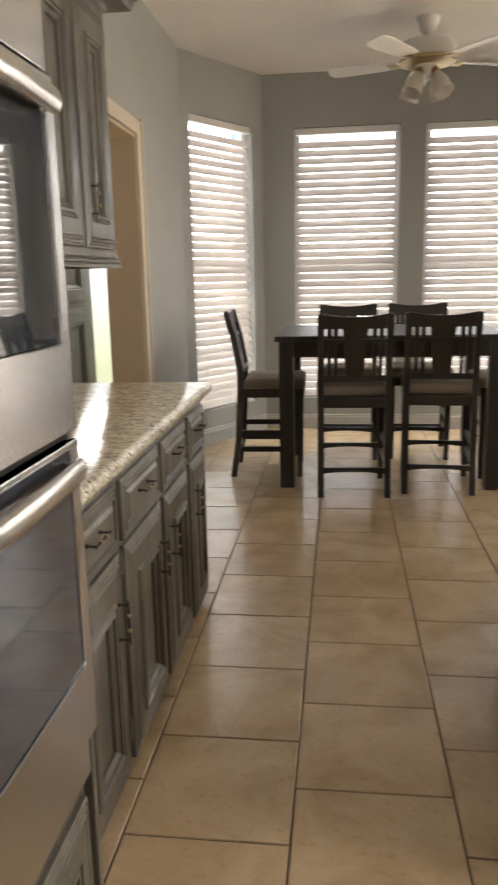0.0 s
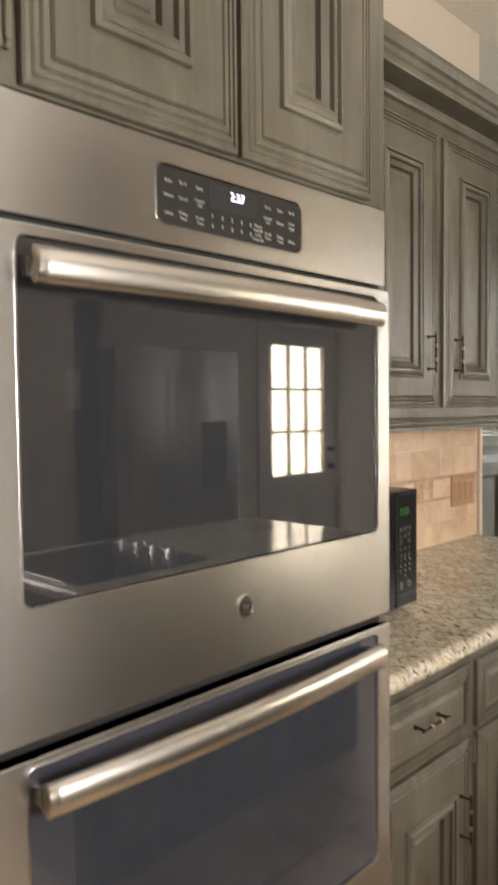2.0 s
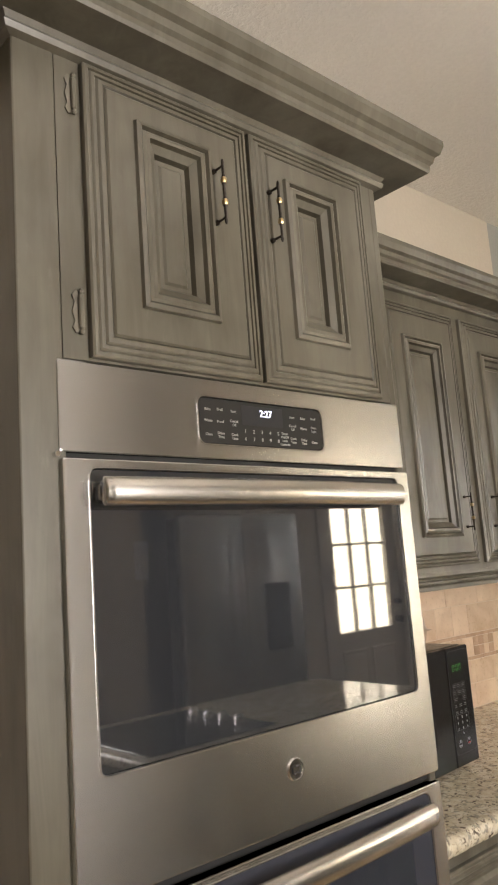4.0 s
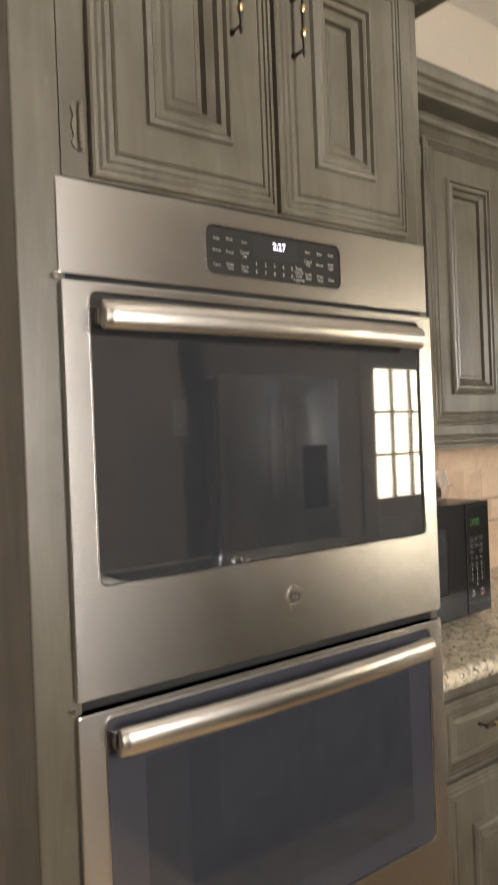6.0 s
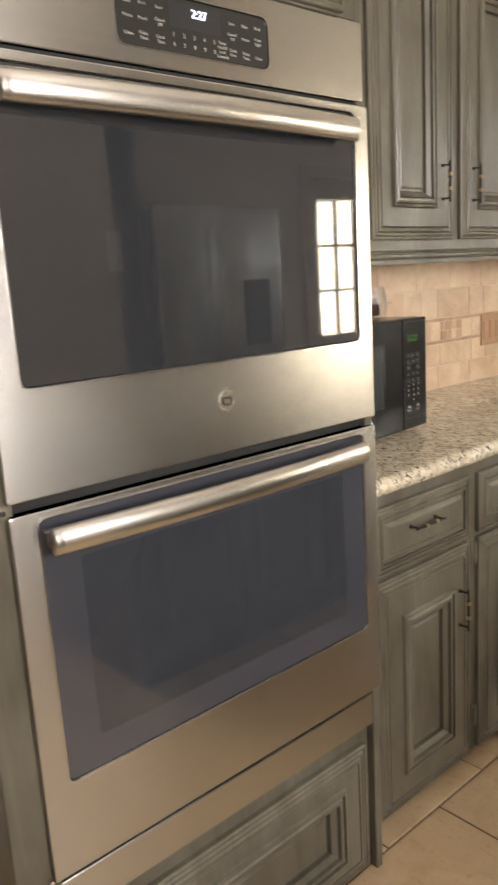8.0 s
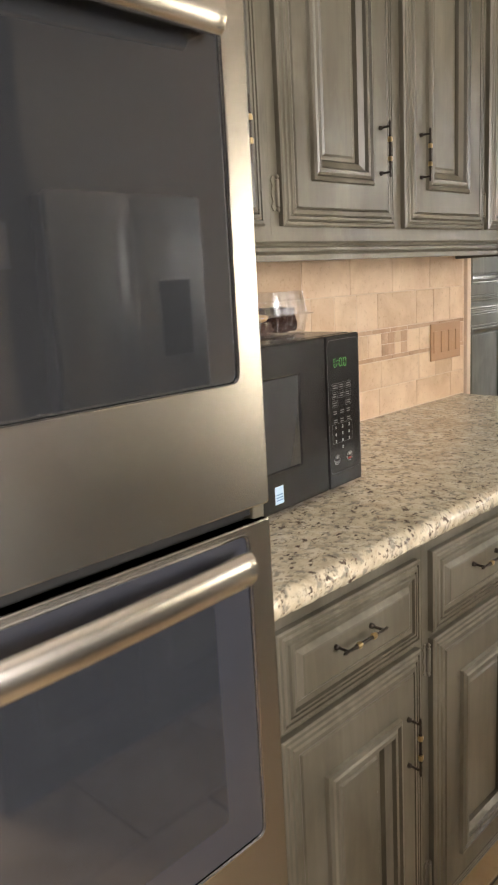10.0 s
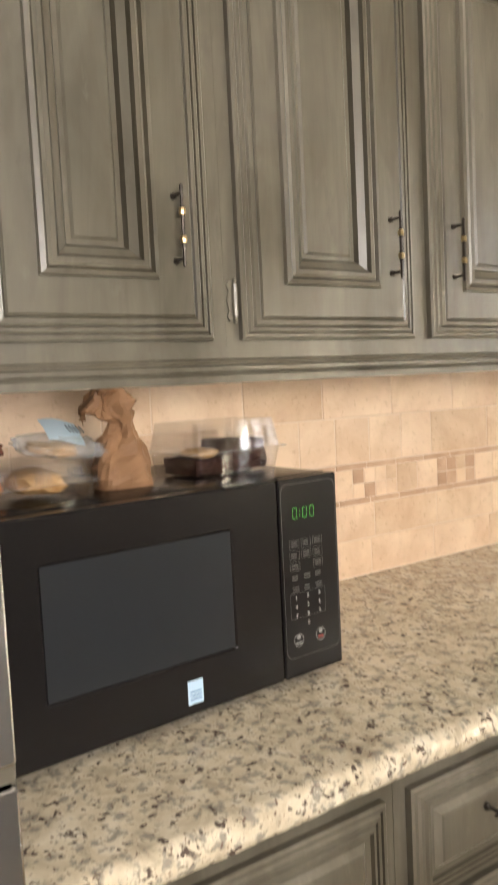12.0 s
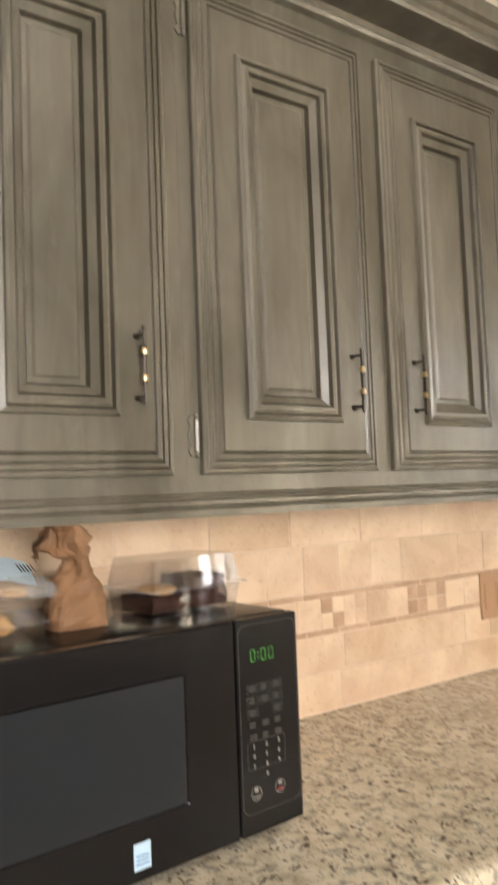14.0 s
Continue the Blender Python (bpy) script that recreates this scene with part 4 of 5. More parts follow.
part("brass_band", lathe(bmesh.new(), (*FC, 2.631), [(0.1, 0), (0.182, 0.012), (0.184, 0.028), (0.176, 0.034)], 40), BRASS, fan, "polished brass band", smooth=True)
part("light_hub", lathe(bmesh.new(), (*FC, 2.545), [(0.02, 0), (0.06, 0.015), (0.07, 0.05), (0.07, 0.087)], 28), WHITE, fan, smooth=True)
FROST = mat("frosted_glass", (0.75, 0.72, 0.66), 0.35, Transmission_Weight=0.3)
for k in range(5):
    a = radians(20 + 72 * k)
    rot = Matrix.Translation((*FC, 2.652)) @ Matrix.Rotation(a, 4, "Z")
    bm = bmesh.new()
    box(bm, 0.15, 0.24, -0.02, 0.02, -0.012, -0.004, r=0.002)
    tube(bm, [(0.14, 0, -0.008), (0.2, 0.03, -0.008), (0.25, 0.03, -0.006)], 0.006, 6)
    tube(bm, [(0.14, 0, -0.008), (0.2, -0.03, -0.008), (0.25, -0.03, -0.006)], 0.006, 6)
    bmesh.ops.transform(bm, matrix=rot, verts=bm.verts)
    blade = part("blade_iron", bm, BRASS, fan)
    bm = bmesh.new()
    outline = [(0.2, -0.05), (0.3, -0.06), (0.58, -0.07), (0.63, -0.06), (0.655, -0.03), (0.655, 0.03), (0.63, 0.06), (0.58, 0.07), (0.3, 0.06), (0.2, 0.05)]
    loft(bm, [[(x, y, h + y * 0.2) for x, y in outline] for h in (0.0, 0.007)], True, True)
    bmesh.ops.transform(bm, matrix=rot, verts=bm.verts)
    part("blade", bm, WHITE, fan)
for k in range(4):
    a = radians(45 + 90 * k)
    m4 = Matrix.Translation((FC[0] + 0.075 * math.cos(a), FC[1] + 0.075 * math.sin(a), 2.58)) @ Matrix.Rotation(a, 4, "Z") @ Matrix.Rotation(radians(-28), 4, "Y")
    bm = lathe(bmesh.new(), (0, 0, 0), [(0.022, 0), (0.03, -0.02), (0.055, -0.07), (0.058, -0.11), (0.066, -0.15), (0.063, -0.15), (0.054, -0.11), (0.05, -0.07), (0.026, -0.02), (0.018, -0.004)], 24)
    bmesh.ops.transform(bm, matrix=m4, verts=bm.verts)
    part("shade", bm, FROST, fan, "frosted glass tulip shade", smooth=True)
    bm = lathe(bmesh.new(), (0, 0, 0), [(0.016, 0.03), (0.026, 0.02), (0.027, -0.008), (0.02, -0.01)], 18)
    bmesh.ops.transform(bm, matrix=m4, verts=bm.verts)
    part("shade_holder", bm, BRASS, fan, smooth=True)

# ---- microwave and what lies on it ----
mw = thing("microwave_oven", (0, 0, 0), "black countertop microwave with a green clock, on the granite counter", "microwave")
MH, MW_, MD = 0.295, 0.52, 0.36
BLK = mat("black_plastic", (0.011, 0.01, 0.01), 0.22, Specular_IOR_Level=0.24)
part("body", boxes((-MD, -0.012, 0, MW_, 0.014, 0.014 + MH), r=0.006), BLK, mw, smooth=True)
for x in (-0.05, -MD + 0.04):
    for y in (0.04, MW_ - 0.04):
        part("foot", lathe(bmesh.new(), (x, y, 0), [(0.014, 0), (0.016, 0.016)], 12), BLACK_GAP, mw)
dw = (0.05, 0.32, 0.088, 0.25)
bm = bmesh.new()
n5 = 4
o = lambda s, xx: [(xx, a, b) for a, b in round_rect(0.001 + s, 0.404 - s, 0.015 + s, 0.309 - s, 0.004, n5)]
i_ = lambda s, xx: [(xx, a, b) for a, b in round_rect(dw[0] - s, dw[1] + s, dw[2] - s, dw[3] + s, 0.004, n5)]
loft(bm, [o(0, -0.012), o(0, 0.003), o(0.003, 0.006), i_(0.003, 0.006), i_(0.001, 0.0045), i_(0, 0.002)])
door = part("door", bm, BLK, mw)
MESHGLASS = mat("microwave_window", (0.021, 0.023, 0.026), 0.22)
part("window", boxes((-0.004, 0.0042, dw[0] + 0.0005, dw[1] - 0.0005, dw[2] + 0.0005, dw[3] - 0.0005)), MESHGLASS, door, "grey mesh-backed window")
part("control_panel", boxes((-0.011, 0.006, 0.4065, MW_ - 0.001, 0.0155, 0.3085), r=0.003), BLK, mw, "black control panel")
MGREEN = glow("microwave_clock_digits", (0.14, 1.0, 0.07), 0.22)
bm = bmesh.new()
for y in (0.4345, 0.4535, 0.4675):
    for a0, a1, b0, b1 in ((-0.003, 0.003, 0.0072, 0.008), (-0.003, 0.003, -0.008, -0.0072), (-0.0042, -0.0034, 0.001, 0.0072), (-0.0042, -0.0034, -0.0072, -0.001), (0.0034, 0.0042, 0.001, 0.0072), (0.0034, 0.0042, -0.0072, -0.001)):
        box(bm, 0.0062, 0.0065, y + a0, y + a1, 0.257 + b0, 0.257 + b1)
for z in (0.2535, 0.2605):
    box(bm, 0.0062, 0.0065, 0.4432, 0.4448, z - 0.0008, z + 0.0008)
part("clock_digits", bm, MGREEN, mw, "green clock digits reading 0:00")
GREYKEY = mat("grey_key_legend", (0.07, 0.07, 0.068), 0.5)
PALEKEY = mat("pale_key_legend", (0.32, 0.32, 0.31), 0.5)
for r_ in range(5):
    for c_ in range(3):
        if (r_, c_) == (2, 1):
            continue
        y, z = 0.431 + 0.0225 * c_, 0.212 - 0.0165 * r_
        bm = bmesh.new()
        if r_ < 3:
            loft(bm, [[(0.0063, p, q) for p, q in round_rect(y - w, y + w, z - w * 0.68, z + w * 0.68, 0.0015, 3)] for w in (0.0095, 0.0089)])
        for dz in (0.0022, -0.0022):
            box(bm, 0.0061, 0.0063, y - 0.0062, y + 0.0062 - 0.002 * ((r_ + c_) % 2), z + dz - 0.0009, z + dz + 0.0009)
        part("key", bm, GREYKEY, mw)
bm = loft(bmesh.new(), [[(0.0063, p, q) for p, q in round_rect(0.42 - w, 0.487 + w, 0.103 - w, 0.14 + w, 0.003, 3)] for w in (0.0006, 0.0)])
part("keypad_outline", bm, GREYKEY, mw)
part("panel_edge", loft(bmesh.new(), [[(0.0063, p, q) for p, q in round_rect(0.4095 - w, 0.514 + w, 0.045 - w, 0.3 + w, 0.012, 4)] for w in (0.0007, 0.0)]), GREYKEY, mw)
for k, s in enumerate("123456789"):
    words("key_digit", s, 0.0085, Matrix.Translation((0.0064, 0.431 + 0.0225 * (k % 3), 0.133 - 0.0135 * (k // 3))) @ FACING_X, PALEKEY, mw)
words("key_digit", "0", 0.0085, Matrix.Translation((0.0064, 0.4535, 0.0925)) @ FACING_X, PALEKEY, mw)
for y, col, s in ((0.4325, PALEKEY, "START"), (0.4755, mat("red_key_legend", (0.5, 0.06, 0.05), 0.5), "STOP")):
    bm = bmesh.new()
    for r0 in (0.0095,):
        rings = [[(0.0064, y + rr * math.cos(a), 0.07 + rr * math.sin(a)) for a in np.linspace(0, 2 * math.pi, 20, endpoint=False)] for rr in (r0, r0 - 0.0009)]
        loft(bm, rings)
    box(bm, 0.0058, 0.0066, y - 0.003, y + 0.003, 0.072, 0.077)
    part("button_ring", bm, [PALEKEY], mw)
    words("key_legend", s, 0.0046, Matrix.Translation((0.0064, y, 0.0655)) @ FACING_X, col, mw)
bm = boxes((0.0055, 0.0066, 0.238, 0.262, 0.03, 0.062), r=0.0005)
st = part("maker_sticker", bm, mat("pale_blue_sticker", (0.45, 0.62, 0.78), 0.35), mw, "pale blue and silver maker's sticker")
bm = bmesh.new()
for z in (0.036, 0.041, 0.046):
    box(bm, 0.006, 0.0069, 0.241, 0.259, z, z + 0.002)
part("print_bar", bm, mat("sticker_print", (0.1, 0.2, 0.4), 0.4), st)
box_m = pose(-0.2535, 0.811, 0.914, 0, 0, 4.1)
mw.matrix_basis = box_m
TOP = 0.914 + 0.309

# crumpled brown paper bag, its top folded over
PAPER = mat("brown_kraft_paper", (0.3, 0.17, 0.09), 0.62, Specular_IOR_Level=0.3)
pn = noise_of(PAPER, coords(PAPER), 12, 3, 0.5, 0.3)
base(PAPER, ramp(PAPER, pn, [(0.3, (0.17, 0.09, 0.044)), (0.7, (0.27, 0.15, 0.078))]))
bump(PAPER, noise_of(PAPER, coords(PAPER), 45, 2, 0.5, 0.4), 0.25, 0.003)
BAG = [(0.0, -0.039, 0.041, 0.031), (0.18, -0.038, 0.04, 0.033), (0.36, -0.032, 0.037, 0.03), (0.5, -0.023, 0.032, 0.024), (0.6, -0.013, 0.026, 0.017), (0.66, -0.014, 0.023, 0.016), (0.71, -0.04, 0.022, 0.02), (0.8, -0.05, 0.021, 0.023), (0.9, -0.043, 0.02, 0.022), (0.97, -0.032, 0.013, 0.018), (1.0, -0.022, 0.002, 0.012)]
bm = bmesh.new()
rings = []
AROUND, LEVELS = 26, 20
for k in range(LEVELS):
    u = k / (LEVELS - 1)
    i = max(q for q in range(len(BAG) - 1) if BAG[q][0] <= u)
    f = (u - BAG[i][0]) / (BAG[i + 1][0] - BAG[i][0])
    lo_, hi_, dep = (BAG[i][q] + f * (BAG[i + 1][q] - BAG[i][q]) for q in (1, 2, 3))
    ring = []
    for q in range(AROUND):
        a = 2 * math.pi * q / AROUND
        sharp = 0.45 + 0.45 * min(1.0, 1.4 * u)
        ca, sa = (math.copysign(abs(v) ** sharp, v) for v in (math.cos(a), math.sin(a)))
        p = Vector((dep * ca, (lo_ + hi_) / 2 + (hi_ - lo_) / 2 * sa, 0.146 * u))
        fold = abs(noise.noise(Vector((p.x * 24 + 3, p.y * 24, p.z * 20 + 5)))) + 0.45 * abs(noise.noise(Vector((p.x * 70, p.y * 70 + 9, p.z * 50))))
        gain = (0.014 + 0.026 * min(1.0, u * 1.3)) * (0.3 if k == 0 else 1.0)
        away = Vector((ca, sa, 0)).normalized()
        p += away * gain * (0.28 - fold)
        if k > 0:
            p.z += 0.006 * u * noise.noise(Vector((p.x * 50, p.y * 50, u * 6)))
        ring.append((-0.407 + p.x, 1.036 + p.y, TOP + max(p.z, 0.0005)))
    rings.append(ring)
centre = Vector((-0.407, 1.025, 0))
mouth = [[(centre.x + (p[0] - centre.x) * w, centre.y + (p[1] - centre.y) * w, p[2] - dz) for p in rings[-1]] for w, dz in ((0.8, 0.004), (0.6, 0.018))]
loft(bm, rings + mouth, True, True)
bag = tagged(part("paper_bag", bm, PAPER), "crumpled brown paper bag folded shut, standing on the microwave", "bag")
# the ragged lip of its mouth hangs over the side
lip = bmesh.new()
rows = []
for k in range(7):
    w = k / 6
    row = []
    for q in range(13):
        u = q / 12
        n_ = noise.noise(Vector((u * 5, w * 4, 2.5)))
        row.append(lip.verts.new((-0.388 - 0.05 * u + 0.006 * n_, 0.993 - 0.016 * math.sin(w * 2.2) + 0.008 * n_ + 0.012 * u, TOP + 0.13 - 0.042 * w * (0.75 + 0.5 * noise.noise(Vector((u * 7, 1, 1)))) + 0.006 * n_)))
    rows.append(row)
for ra, rb in zip(rows, rows[1:]):
    for q in range(12):
        lip.faces.new((ra[q], ra[q + 1], rb[q + 1], rb[q]))
bmesh.ops.solidify(lip, geom=lip.faces[:], thickness=0.0008)
part("folded_lip", lip, PAPER, bag, "ragged paper lip", smooth=True)

CLEAR = bpy.data.materials.new("clear_plastic")
CLEAR.use_nodes = True
cn = CLEAR.node_tree
tr_, gl_, mx_ = (cn.nodes.new(k) for k in ("ShaderNodeBsdfTransparent", "ShaderNodeBsdfGlossy", "ShaderNodeMixShader"))
gl_.inputs["Roughness"].default_value = 0.08
mx_.inputs["Fac"].default_value = 0.22
cn.links.new(tr_.outputs[0], mx_.inputs[1])
cn.links.new(gl_.outputs[0], mx_.inputs[2])
cn.links.new(mx_.outputs[0], cn.nodes["Material Output"].inputs["Surface"])


RIM = mat("clear_plastic_rim", (0.85, 0.88, 0.9), 0.15, Alpha=0.3, Specular_IOR_Level=1.0)


def clamshell(name, cx, cy, w, dpt, h, turn, label):
    """Clear food box: ribbed base, flange and domed lid."""
    tray = thing(name, (cx, cy, TOP), label, "food box")
    m = pose(cx, cy, TOP + 0.0005, 0, 0, turn)
    def shell(z0, z1, s0, s1, up):
        bm = bmesh.new()
        rings = []
        for t in np.linspace(0, 1, 5):
            s = s0 + (s1 - s0) * t
            ring = []
            for k, (a, b) in enumerate(round_rect(-w / 2 + s, w / 2 - s, -dpt / 2 + s, dpt / 2 - s, 0.016, 6)):
                rib = 0.0012 * math.sin(k * 2.1)
                ring.append((b + rib, a + rib, z0 + (z1 - z0) * t))
            rings.append(ring)
        loft(bm, rings, not up, up)
        bmesh.ops.transform(bm, matrix=m, verts=bm.verts)
        return bm
    a = part("base", shell(0, h * 0.45, 0.01, 0.004, False), CLEAR, tray, smooth=True)
    b = part("lid", shell(h * 0.47, h, 0.004, 0.011, True), CLEAR, tray, smooth=True)
    bm = loft(bmesh.new(), [[(q, p, z) for p, q in round_rect(-w / 2 - s, w / 2 + s, -dpt / 2 - s, dpt / 2 + s, 0.02, 6)] for s, z in ((0, h * 0.45), (0.006, h * 0.455), (0.006, h * 0.47), (0, h * 0.475))])
    bmesh.ops.transform(bm, matrix=m, verts=bm.verts)
    c = part("flange", bm, RIM, tray)
    for g in range(4):
        bm = bmesh.new()
        for j in range(5):
            y = -w / 2 + 0.03 + (w - 0.06) * g / 3 + 0.0045 * (j - 2)
            tube(bm, [(dpt / 2 - 0.005, y, h * 0.5), (dpt / 2 - 0.0095, y, h * 0.84)], 0.0009, 5)
        bmesh.ops.transform(bm, matrix=m, verts=bm.verts)
        part("rib", bm, CLEAR, tray, smooth=True)
    for s in (a, b, c):
        s.visible_shadow = False
    return m


def lump(name, m, x, y, z, rx, ry, rz, material, label, category, seed, rough=0.25):
    bm = bmesh.new()
    bmesh.ops.create_icosphere(bm, subdivisions=3, radius=1.0)
    for v in bm.verts:
        k = 1 + rough * noise.noise(v.co * 1.7 + Vector((seed, 0, 0))) + 0.4 * rough * noise.noise(v.co * 5 + Vector((0, seed, 0)))
        sq = 1 / max(abs(v.co.x), abs(v.co.y), abs(v.co.z)) ** 0.5
        v.co = Vector((v.co.x * rx * k * sq * 0.9, v.co.y * ry * k * sq * 0.9, v.co.z * rz * k))
    lowest = min(v.co.z for v in bm.verts)
    bmesh.ops.transform(bm, matrix=m @ Matrix.Translation((x, y, z - lowest)), verts=bm.verts)
    return tagged(part(name, bm, material, smooth=True), label, category)


def block(name, m, x, y, z, sx, sy, sz, material, label, category, seed):
    """A cut piece of cake: a box with soft corners and a crumbly surface."""
    bm = bmesh.new()
    bmesh.ops.create_cube(bm, size=2.0)
    bmesh.ops.subdivide_edges(bm, edges=bm.edges[:], cuts=7, use_grid_fill=True)
    for v in bm.verts:
        r = max(abs(v.co.x), abs(v.co.y), abs(v.co.z))
        soft = v.co.normalized() * r
        p = v.co.lerp(soft, 0.16)
        k = 1 + 0.09 * noise.noise(p * 2.2 + Vector((seed, 0, 0))) + 0.07 * noise.noise(p * 6 + Vector((0, seed, 0)))
        v.co = Vector((p.x * sx * k, p.y * sy * k, p.z * sz * k))
    lowest = min(v.co.z for v in bm.verts)
    bmesh.ops.transform(bm, matrix=m @ Matrix.Translation((x, y, z - lowest)), verts=bm.verts)
    return tagged(part(name, bm, material, smooth=True), label, category)


def crumb(name, a, b):
    m = mat(name, a, 0.85, Specular_IOR_Level=0.15)
    n = noise_of(m, coords(m), 90, 4, 0.65)
    base(m, ramp(m, n, [(0.3, a), (0.7, b)]))
    bump(m, n, 0.6, 0.004)
    return m


BROWNIE = crumb("chocolate_cake_crumb", (0.02, 0.009, 0.006), (0.06, 0.024, 0.016))
PASTRY = crumb("golden_pastry", (0.35, 0.2, 0.08), (0.5, 0.32, 0.15))
DARK_CAKE = "dark chocolate cake slice in a clear box"
mc = clamshell("clamshell_box", -0.44, 1.213, 0.18, 0.14, 0.083, 8, "clear plastic clamshell box of dark cake, on the microwave")
block("cake_slice", mc, 0.0, 0.036, 0.002, 0.043, 0.036, 0.024, BROWNIE, DARK_CAKE, "cake", 1.0)
block("cake_slice", mc, 0.0, -0.042, 0.002, 0.043, 0.03, 0.013, BROWNIE, DARK_CAKE, "cake", 4.0)
lump("cookie", mc, 0.02, -0.046, 0.027, 0.032, 0.024, 0.008, PASTRY, "golden baked cookie on dark cake in a clear box", "cookie", 7.0)
mt = clamshell("food_tray", -0.41, 0.872, 0.19, 0.17, 0.05, 4, "clear plastic tray of baked food, on the microwave")
ORANGE = crumb("orange_bread", (0.5, 0.17, 0.05), (0.65, 0.28, 0.1))
lump("bread_roll", mt, 0.02, -0.05, 0.004, 0.05, 0.036, 0.022, ORANGE, "orange-brown bread roll in a clear tray", "bread", 2.0)
lump("bread_roll", mt, 0.015, 0.035, 0.004, 0.052, 0.034, 0.018, PASTRY, "golden bread roll in a clear tray", "bread", 9.0)
lump("rye_loaf", mt, -0.01, -0.045, 0.051, 0.055, 0.05, 0.017, crumb("red_brown_crust", (0.1, 0.035, 0.02), (0.2, 0.08, 0.045)), "flat red-brown loaf lying on a clear tray", "bread", 5.0)

# zip bag of pale food lying on the tray, with a printed strip
FILM = mat("wrinkled_clear_film", (0.55, 0.58, 0.6), 0.12, Alpha=0.3, Specular_IOR_Level=1.0)
bump(FILM, noise_of(FILM, coords(FILM), 40, 3, 0.6, 1.2), 1.0, 0.008)
zp = thing("zip_bag", (-0.385, 0.935, TOP + 0.051), "clear zip bag with pale blue printed strip, on a tray", "bag")
mz = pose(-0.383, 0.935, TOP + 0.051, -7, 8, 18)
bm = bmesh.new()
bmesh.ops.create_icosphere(bm, subdivisions=4, radius=1.0)
for v in bm.verts:
    k = 1 + 0.35 * abs(noise.noise(v.co * 2.4 + Vector((12, 0, 0)))) + 0.16 * noise.noise(v.co * 6)
    v.co = Vector((v.co.x * 0.05 * k, v.co.y * 0.058 * k, v.co.z * 0.015 * k))
lowest = min(v.co.z for v in bm.verts)
bmesh.ops.transform(bm, matrix=mz @ Matrix.Translation((0, 0, -lowest)), verts=bm.verts)
film = part("film", bm, FILM, zp, "wrinkled clear film", smooth=True)
film.visible_shadow = False
strip = bmesh.new()
grid_ = []
for q in range(9):
    u = q / 8
    grid_.append([strip.verts.new(mz @ Vector((-0.005 + 0.03 * w, -0.035 + 0.06 * u, 0.05 - 0.024 * w + 0.008 * w * (1 - w) + 0.003 * math.sin(u * 4 + w)))) for w in (0.0, 0.33, 0.66, 1.0)])
for ra, rb in zip(grid_, grid_[1:]):
    for q in range(3):
        strip.faces.new((ra[q], rb[q], rb[q + 1], ra[q + 1]))
bmesh.ops.solidify(strip, geom=strip.faces[:], thickness=0.0008)
strip_ob = part("printed_strip", strip, mat("pale_blue_print", (0.5, 0.62, 0.7), 0.3), zp, "pale blue printed strip", smooth=True)
bars = bmesh.new()
for q in range(5):
    y = 0.002 + 0.0055 * q
    tube(bars, [mz @ Vector((0.006, y, 0.046)), mz @ Vector((0.016, y + 0.003, 0.0385))], 0.0009, 5)
part("print_bar", bars, mat("dark_print", (0.06, 0.07, 0.09), 0.4), strip_ob)
lump("sandwich", mz, 0.0, -0.012, 0.004, 0.036, 0.032, 0.009, PASTRY, "pale golden sandwich half inside a zip bag", "sandwich", 3.0)

# outlet plate on the backsplash
op = thing("outlet_plate", (WX + 0.012, 2.3, 1.1), "tan four-gang outlet plate on the tiled backsplash", "outlet")
PLATE = mat("tan_plastic_plate", (0.42, 0.25, 0.14), 0.4)
part("plate", boxes((WX + 0.012, WX + 0.018, 2.25, 2.435, 1.045, 1.165), r=0.003), PLATE, op)
for k in range(4):
    y = 2.275 + 0.045 * k
    part("switch", boxes((WX + 0.017, WX + 0.021, y - 0.012, y + 0.012, 1.07, 1.14), r=0.002), PLATE, op)

# ---- tiles of the backsplash ----
setting("backsplash", boxes((WX, WX + 0.0105, 0.759, 2.47, 0.914, 1.378)), PALE_GROUT, "travertine tiled backsplash with pale grout", "backsplash")
SPLASH = bpy.data.objects["backsplash"]
setting("trim_backsplash_edge", boxes((WX, WX + 0.022, 2.472, 2.4985, 0.0, 1.378), r=0.004), wall_paint("pale_stone_trim", (0.72, 0.58, 0.46), 0.05), "pale stone edging at the end of the backsplash", "trim")
TILE_MESH = {}


def tile(name, parent, w, h, t, material, r=0.0012):
    """An object for one tile lying in its own y-z plane; alike sizes share one mesh."""
    key = (round(w, 4), round(h, 4), material.name)
    if key not in TILE_MESH:
        bm = loft(bmesh.new(), [[(x, a, b) for a, b in ((-w / 2 + s, -h / 2 + s), (w / 2 - s, -h / 2 + s), (w / 2 - s, h / 2 - s), (-w / 2 + s, h / 2 - s))] for s, x in ((0, 0), (0, t - r), (r, t))], cap_last=True)
        me = bpy.data.meshes.new(name)
        bmesh.ops.recalc_face_normals(bm, faces=bm.faces)
        bm.to_mesh(me)
        bm.free()
        me.materials.append(material)
        TILE_MESH[key] = me
    ob = new(name, TILE_MESH[key])
    ob.parent = parent
    return ob


rng = random.Random(7)
J = 0.0025


def course(z0, z1, widths, name, pick):
    y = 0.762 - rng.uniform(0, 0.06)
    while y < 2.468:
        w = rng.choice(widths)
        a, b = max(y, 0.76), min(y + w, 2.468)
        if b - a > 0.015:
            ob = tile(name, SPLASH, b - a - J, z1 - z0 - J, 0.006, pick())
            ob.location = (WX + 0.006 + rng.uniform(-0.0006, 0.0006), (a + b) / 2, (z0 + z1) / 2)
        y += w


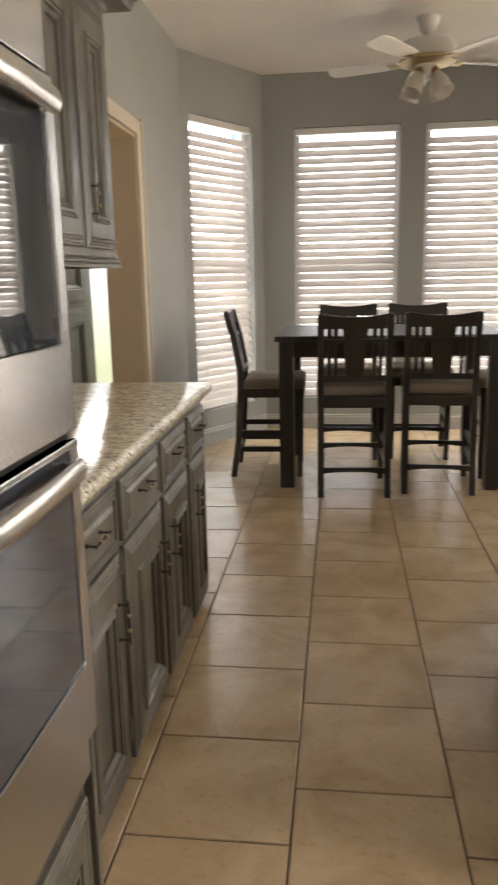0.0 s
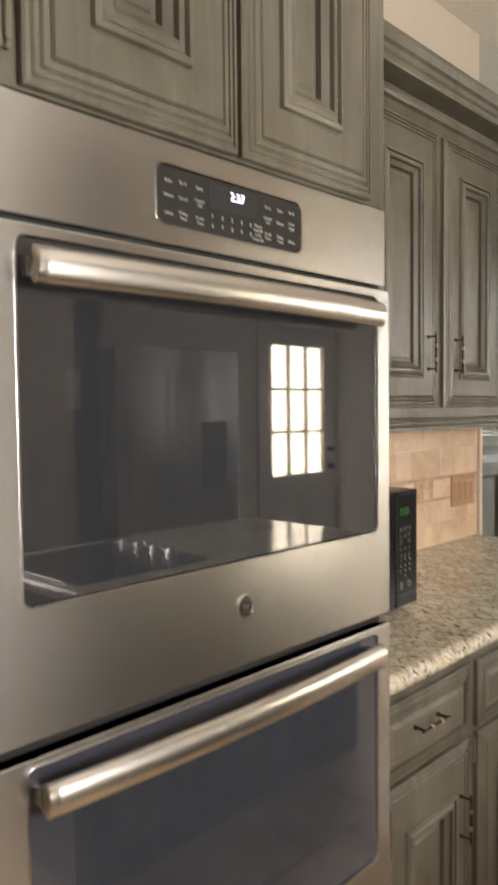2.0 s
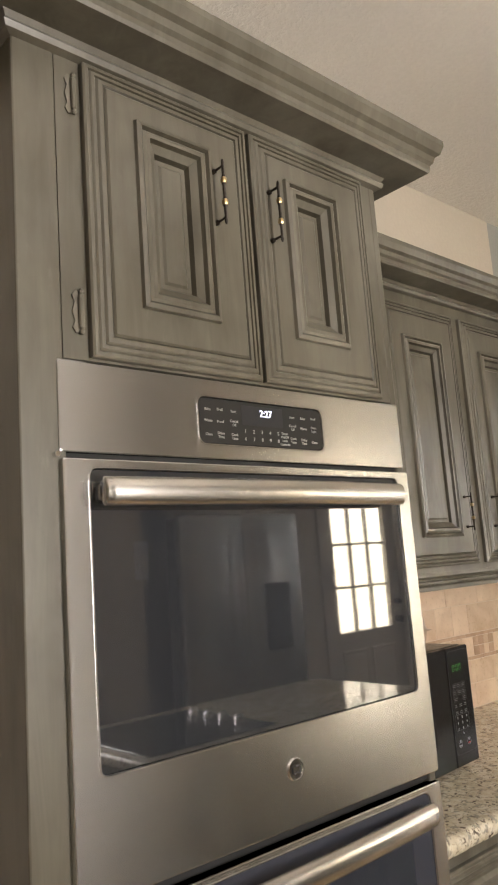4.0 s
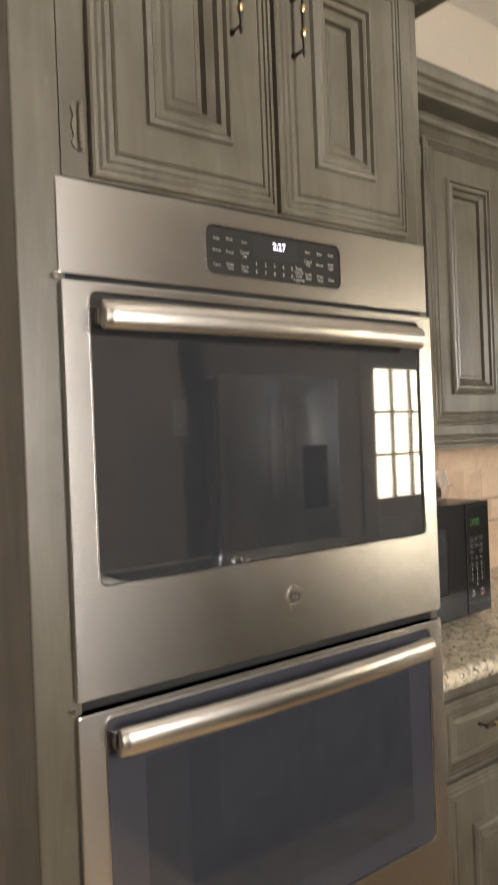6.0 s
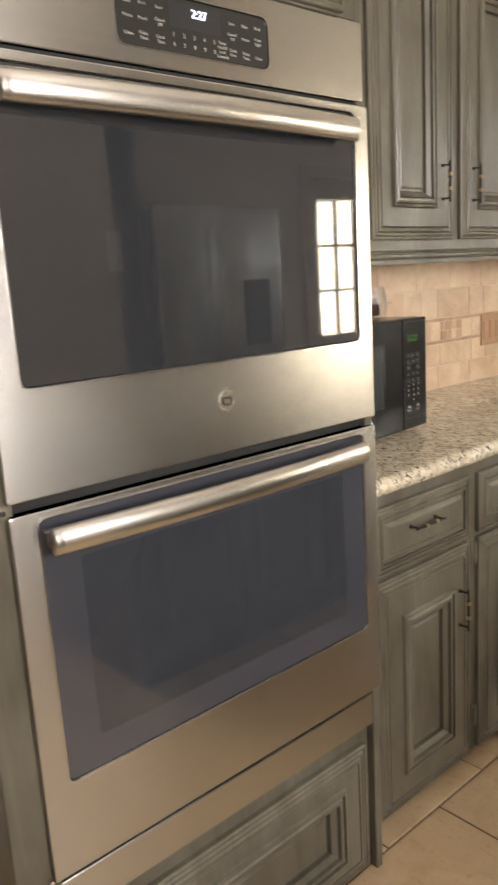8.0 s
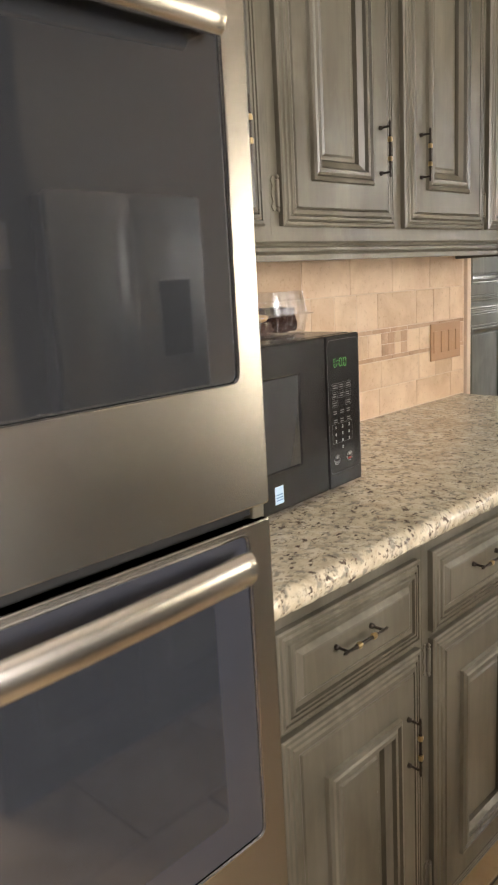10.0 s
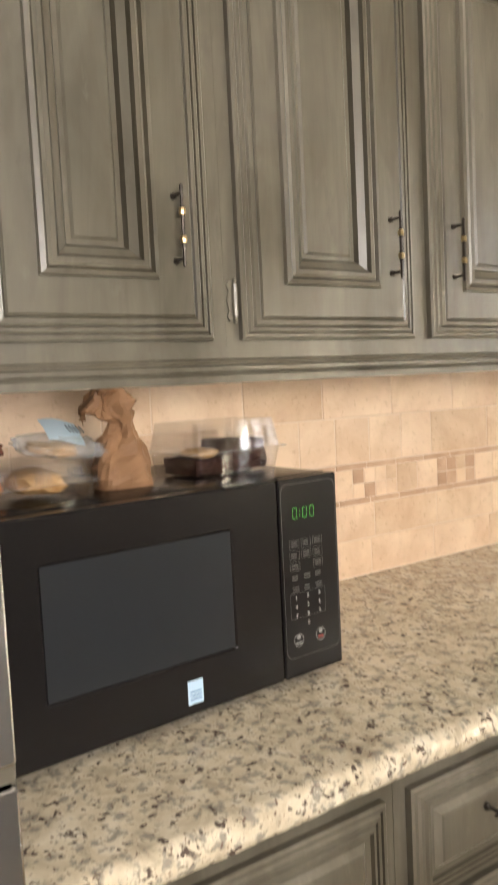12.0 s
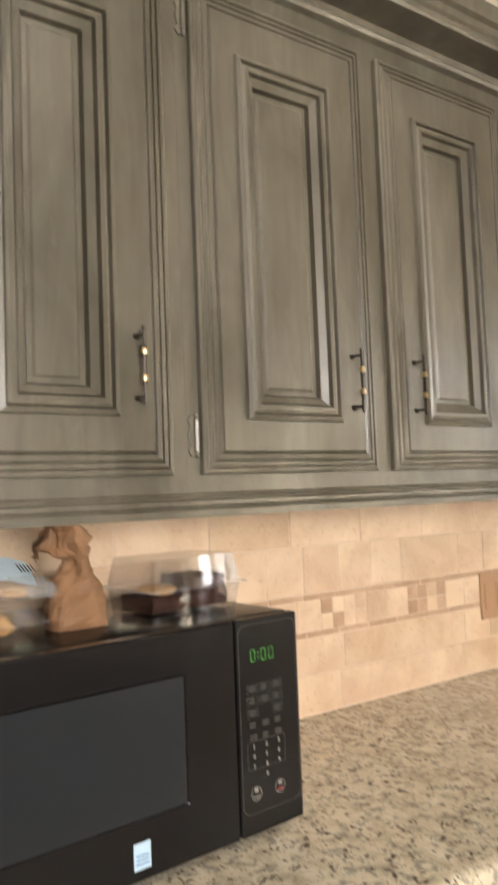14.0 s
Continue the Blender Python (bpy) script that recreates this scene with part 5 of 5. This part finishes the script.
light_or_dark = lambda share: (lambda: TRAVERTINE_DARK if rng.random() < share else TRAVERTINE)
course(0.916, 0.998, (0.205, 0.205, 0.1), "tile", light_or_dark(0.04))
course(0.998, 1.078, (0.205, 0.1, 0.205), "tile", light_or_dark(0.05))
course(1.078, 1.092, (0.092,), "liner", lambda: TRAVERTINE_DARK)
course(1.158, 1.172, (0.092,), "liner", lambda: TRAVERTINE_DARK)
course(1.172, 1.276, (0.205, 0.1, 0.1), "tile", light_or_dark(0.12))
course(1.276, 1.378, (0.205, 0.205, 0.1), "tile", light_or_dark(0.1))
y = 0.762
k = 0
while y < 2.4:
    if k % 4 in (0, 1):
        ob = tile("tile", SPLASH, 0.068 - J, 0.068 - J, 0.006, TRAVERTINE_DARK if rng.random() < 0.35 else TRAVERTINE)
        ob.location = (WX + 0.006, y + 0.034, 1.125)
        y += 0.068
    else:
        for dy, dz, w, h in ((0.0, 0.0, 0.034, 0.034), (0.034, 0.0, 0.034, 0.034), (0.0, 0.034, 0.034, 0.034), (0.034, 0.034, 0.034, 0.034)):
            ob = tile("tile", SPLASH, w - J * 0.7, h - J * 0.7, 0.006, TRAVERTINE_DARK if rng.random() < 0.4 else TRAVERTINE)
            ob.location = (WX + 0.006, y + dy + 0.017, 1.091 + dz + 0.017)
        y += 0.068
    k += 1

# ---- floor tiles in half-offset columns ----
FLOOR = bpy.data.objects["floor"]
P = 0.409
fm = loft(bmesh.new(), [[(a, b, z) for a, b in ((-P / 2 + s, -P / 2 + s), (P / 2 - s, -P / 2 + s), (P / 2 - s, P / 2 - s), (-P / 2 + s, P / 2 - s))] for s, z in ((0.003, -0.004), (0.003, -0.0016), (0.0048, 0.0))], cap_last=True)
bmesh.ops.recalc_face_normals(fm, faces=fm.faces)
tile_me = bpy.data.meshes.new("tile")
fm.to_mesh(tile_me)
tile_me.materials.append(FLOOR_TILE)
rest = bmesh.new()
for i in range(-8, 7):
    cx = 0.347 + P * (i + 0.5)
    off = 1.254 if i % 2 == 0 else 1.254 + P / 2
    for j in range(-20, 14):
        cy = off + P * (j + 0.5)
        if cx < -2.6 or cx > EX + 0.1 or cy > 6.2 or cy < SY:
            continue
        if -0.75 < cx and cy > -0.9:
            ob = new("tile", tile_me)
            ob.parent = FLOOR
            ob.location = (cx, cy, rng.uniform(-0.0005, 0.0005))
        else:
            b2 = fm.copy()
            bmesh.ops.translate(b2, vec=(cx, cy, 0), verts=b2.verts)
            tmp = bpy.data.meshes.new("tmp")
            b2.to_mesh(tmp)
            rest.from_mesh(tmp)
            bpy.data.meshes.remove(tmp)
            b2.free()
fm.free()
tagged(part("floor_tiles_far", rest, FLOOR_TILE, FLOOR), "beige stone-look floor tiles", kind="stuff")
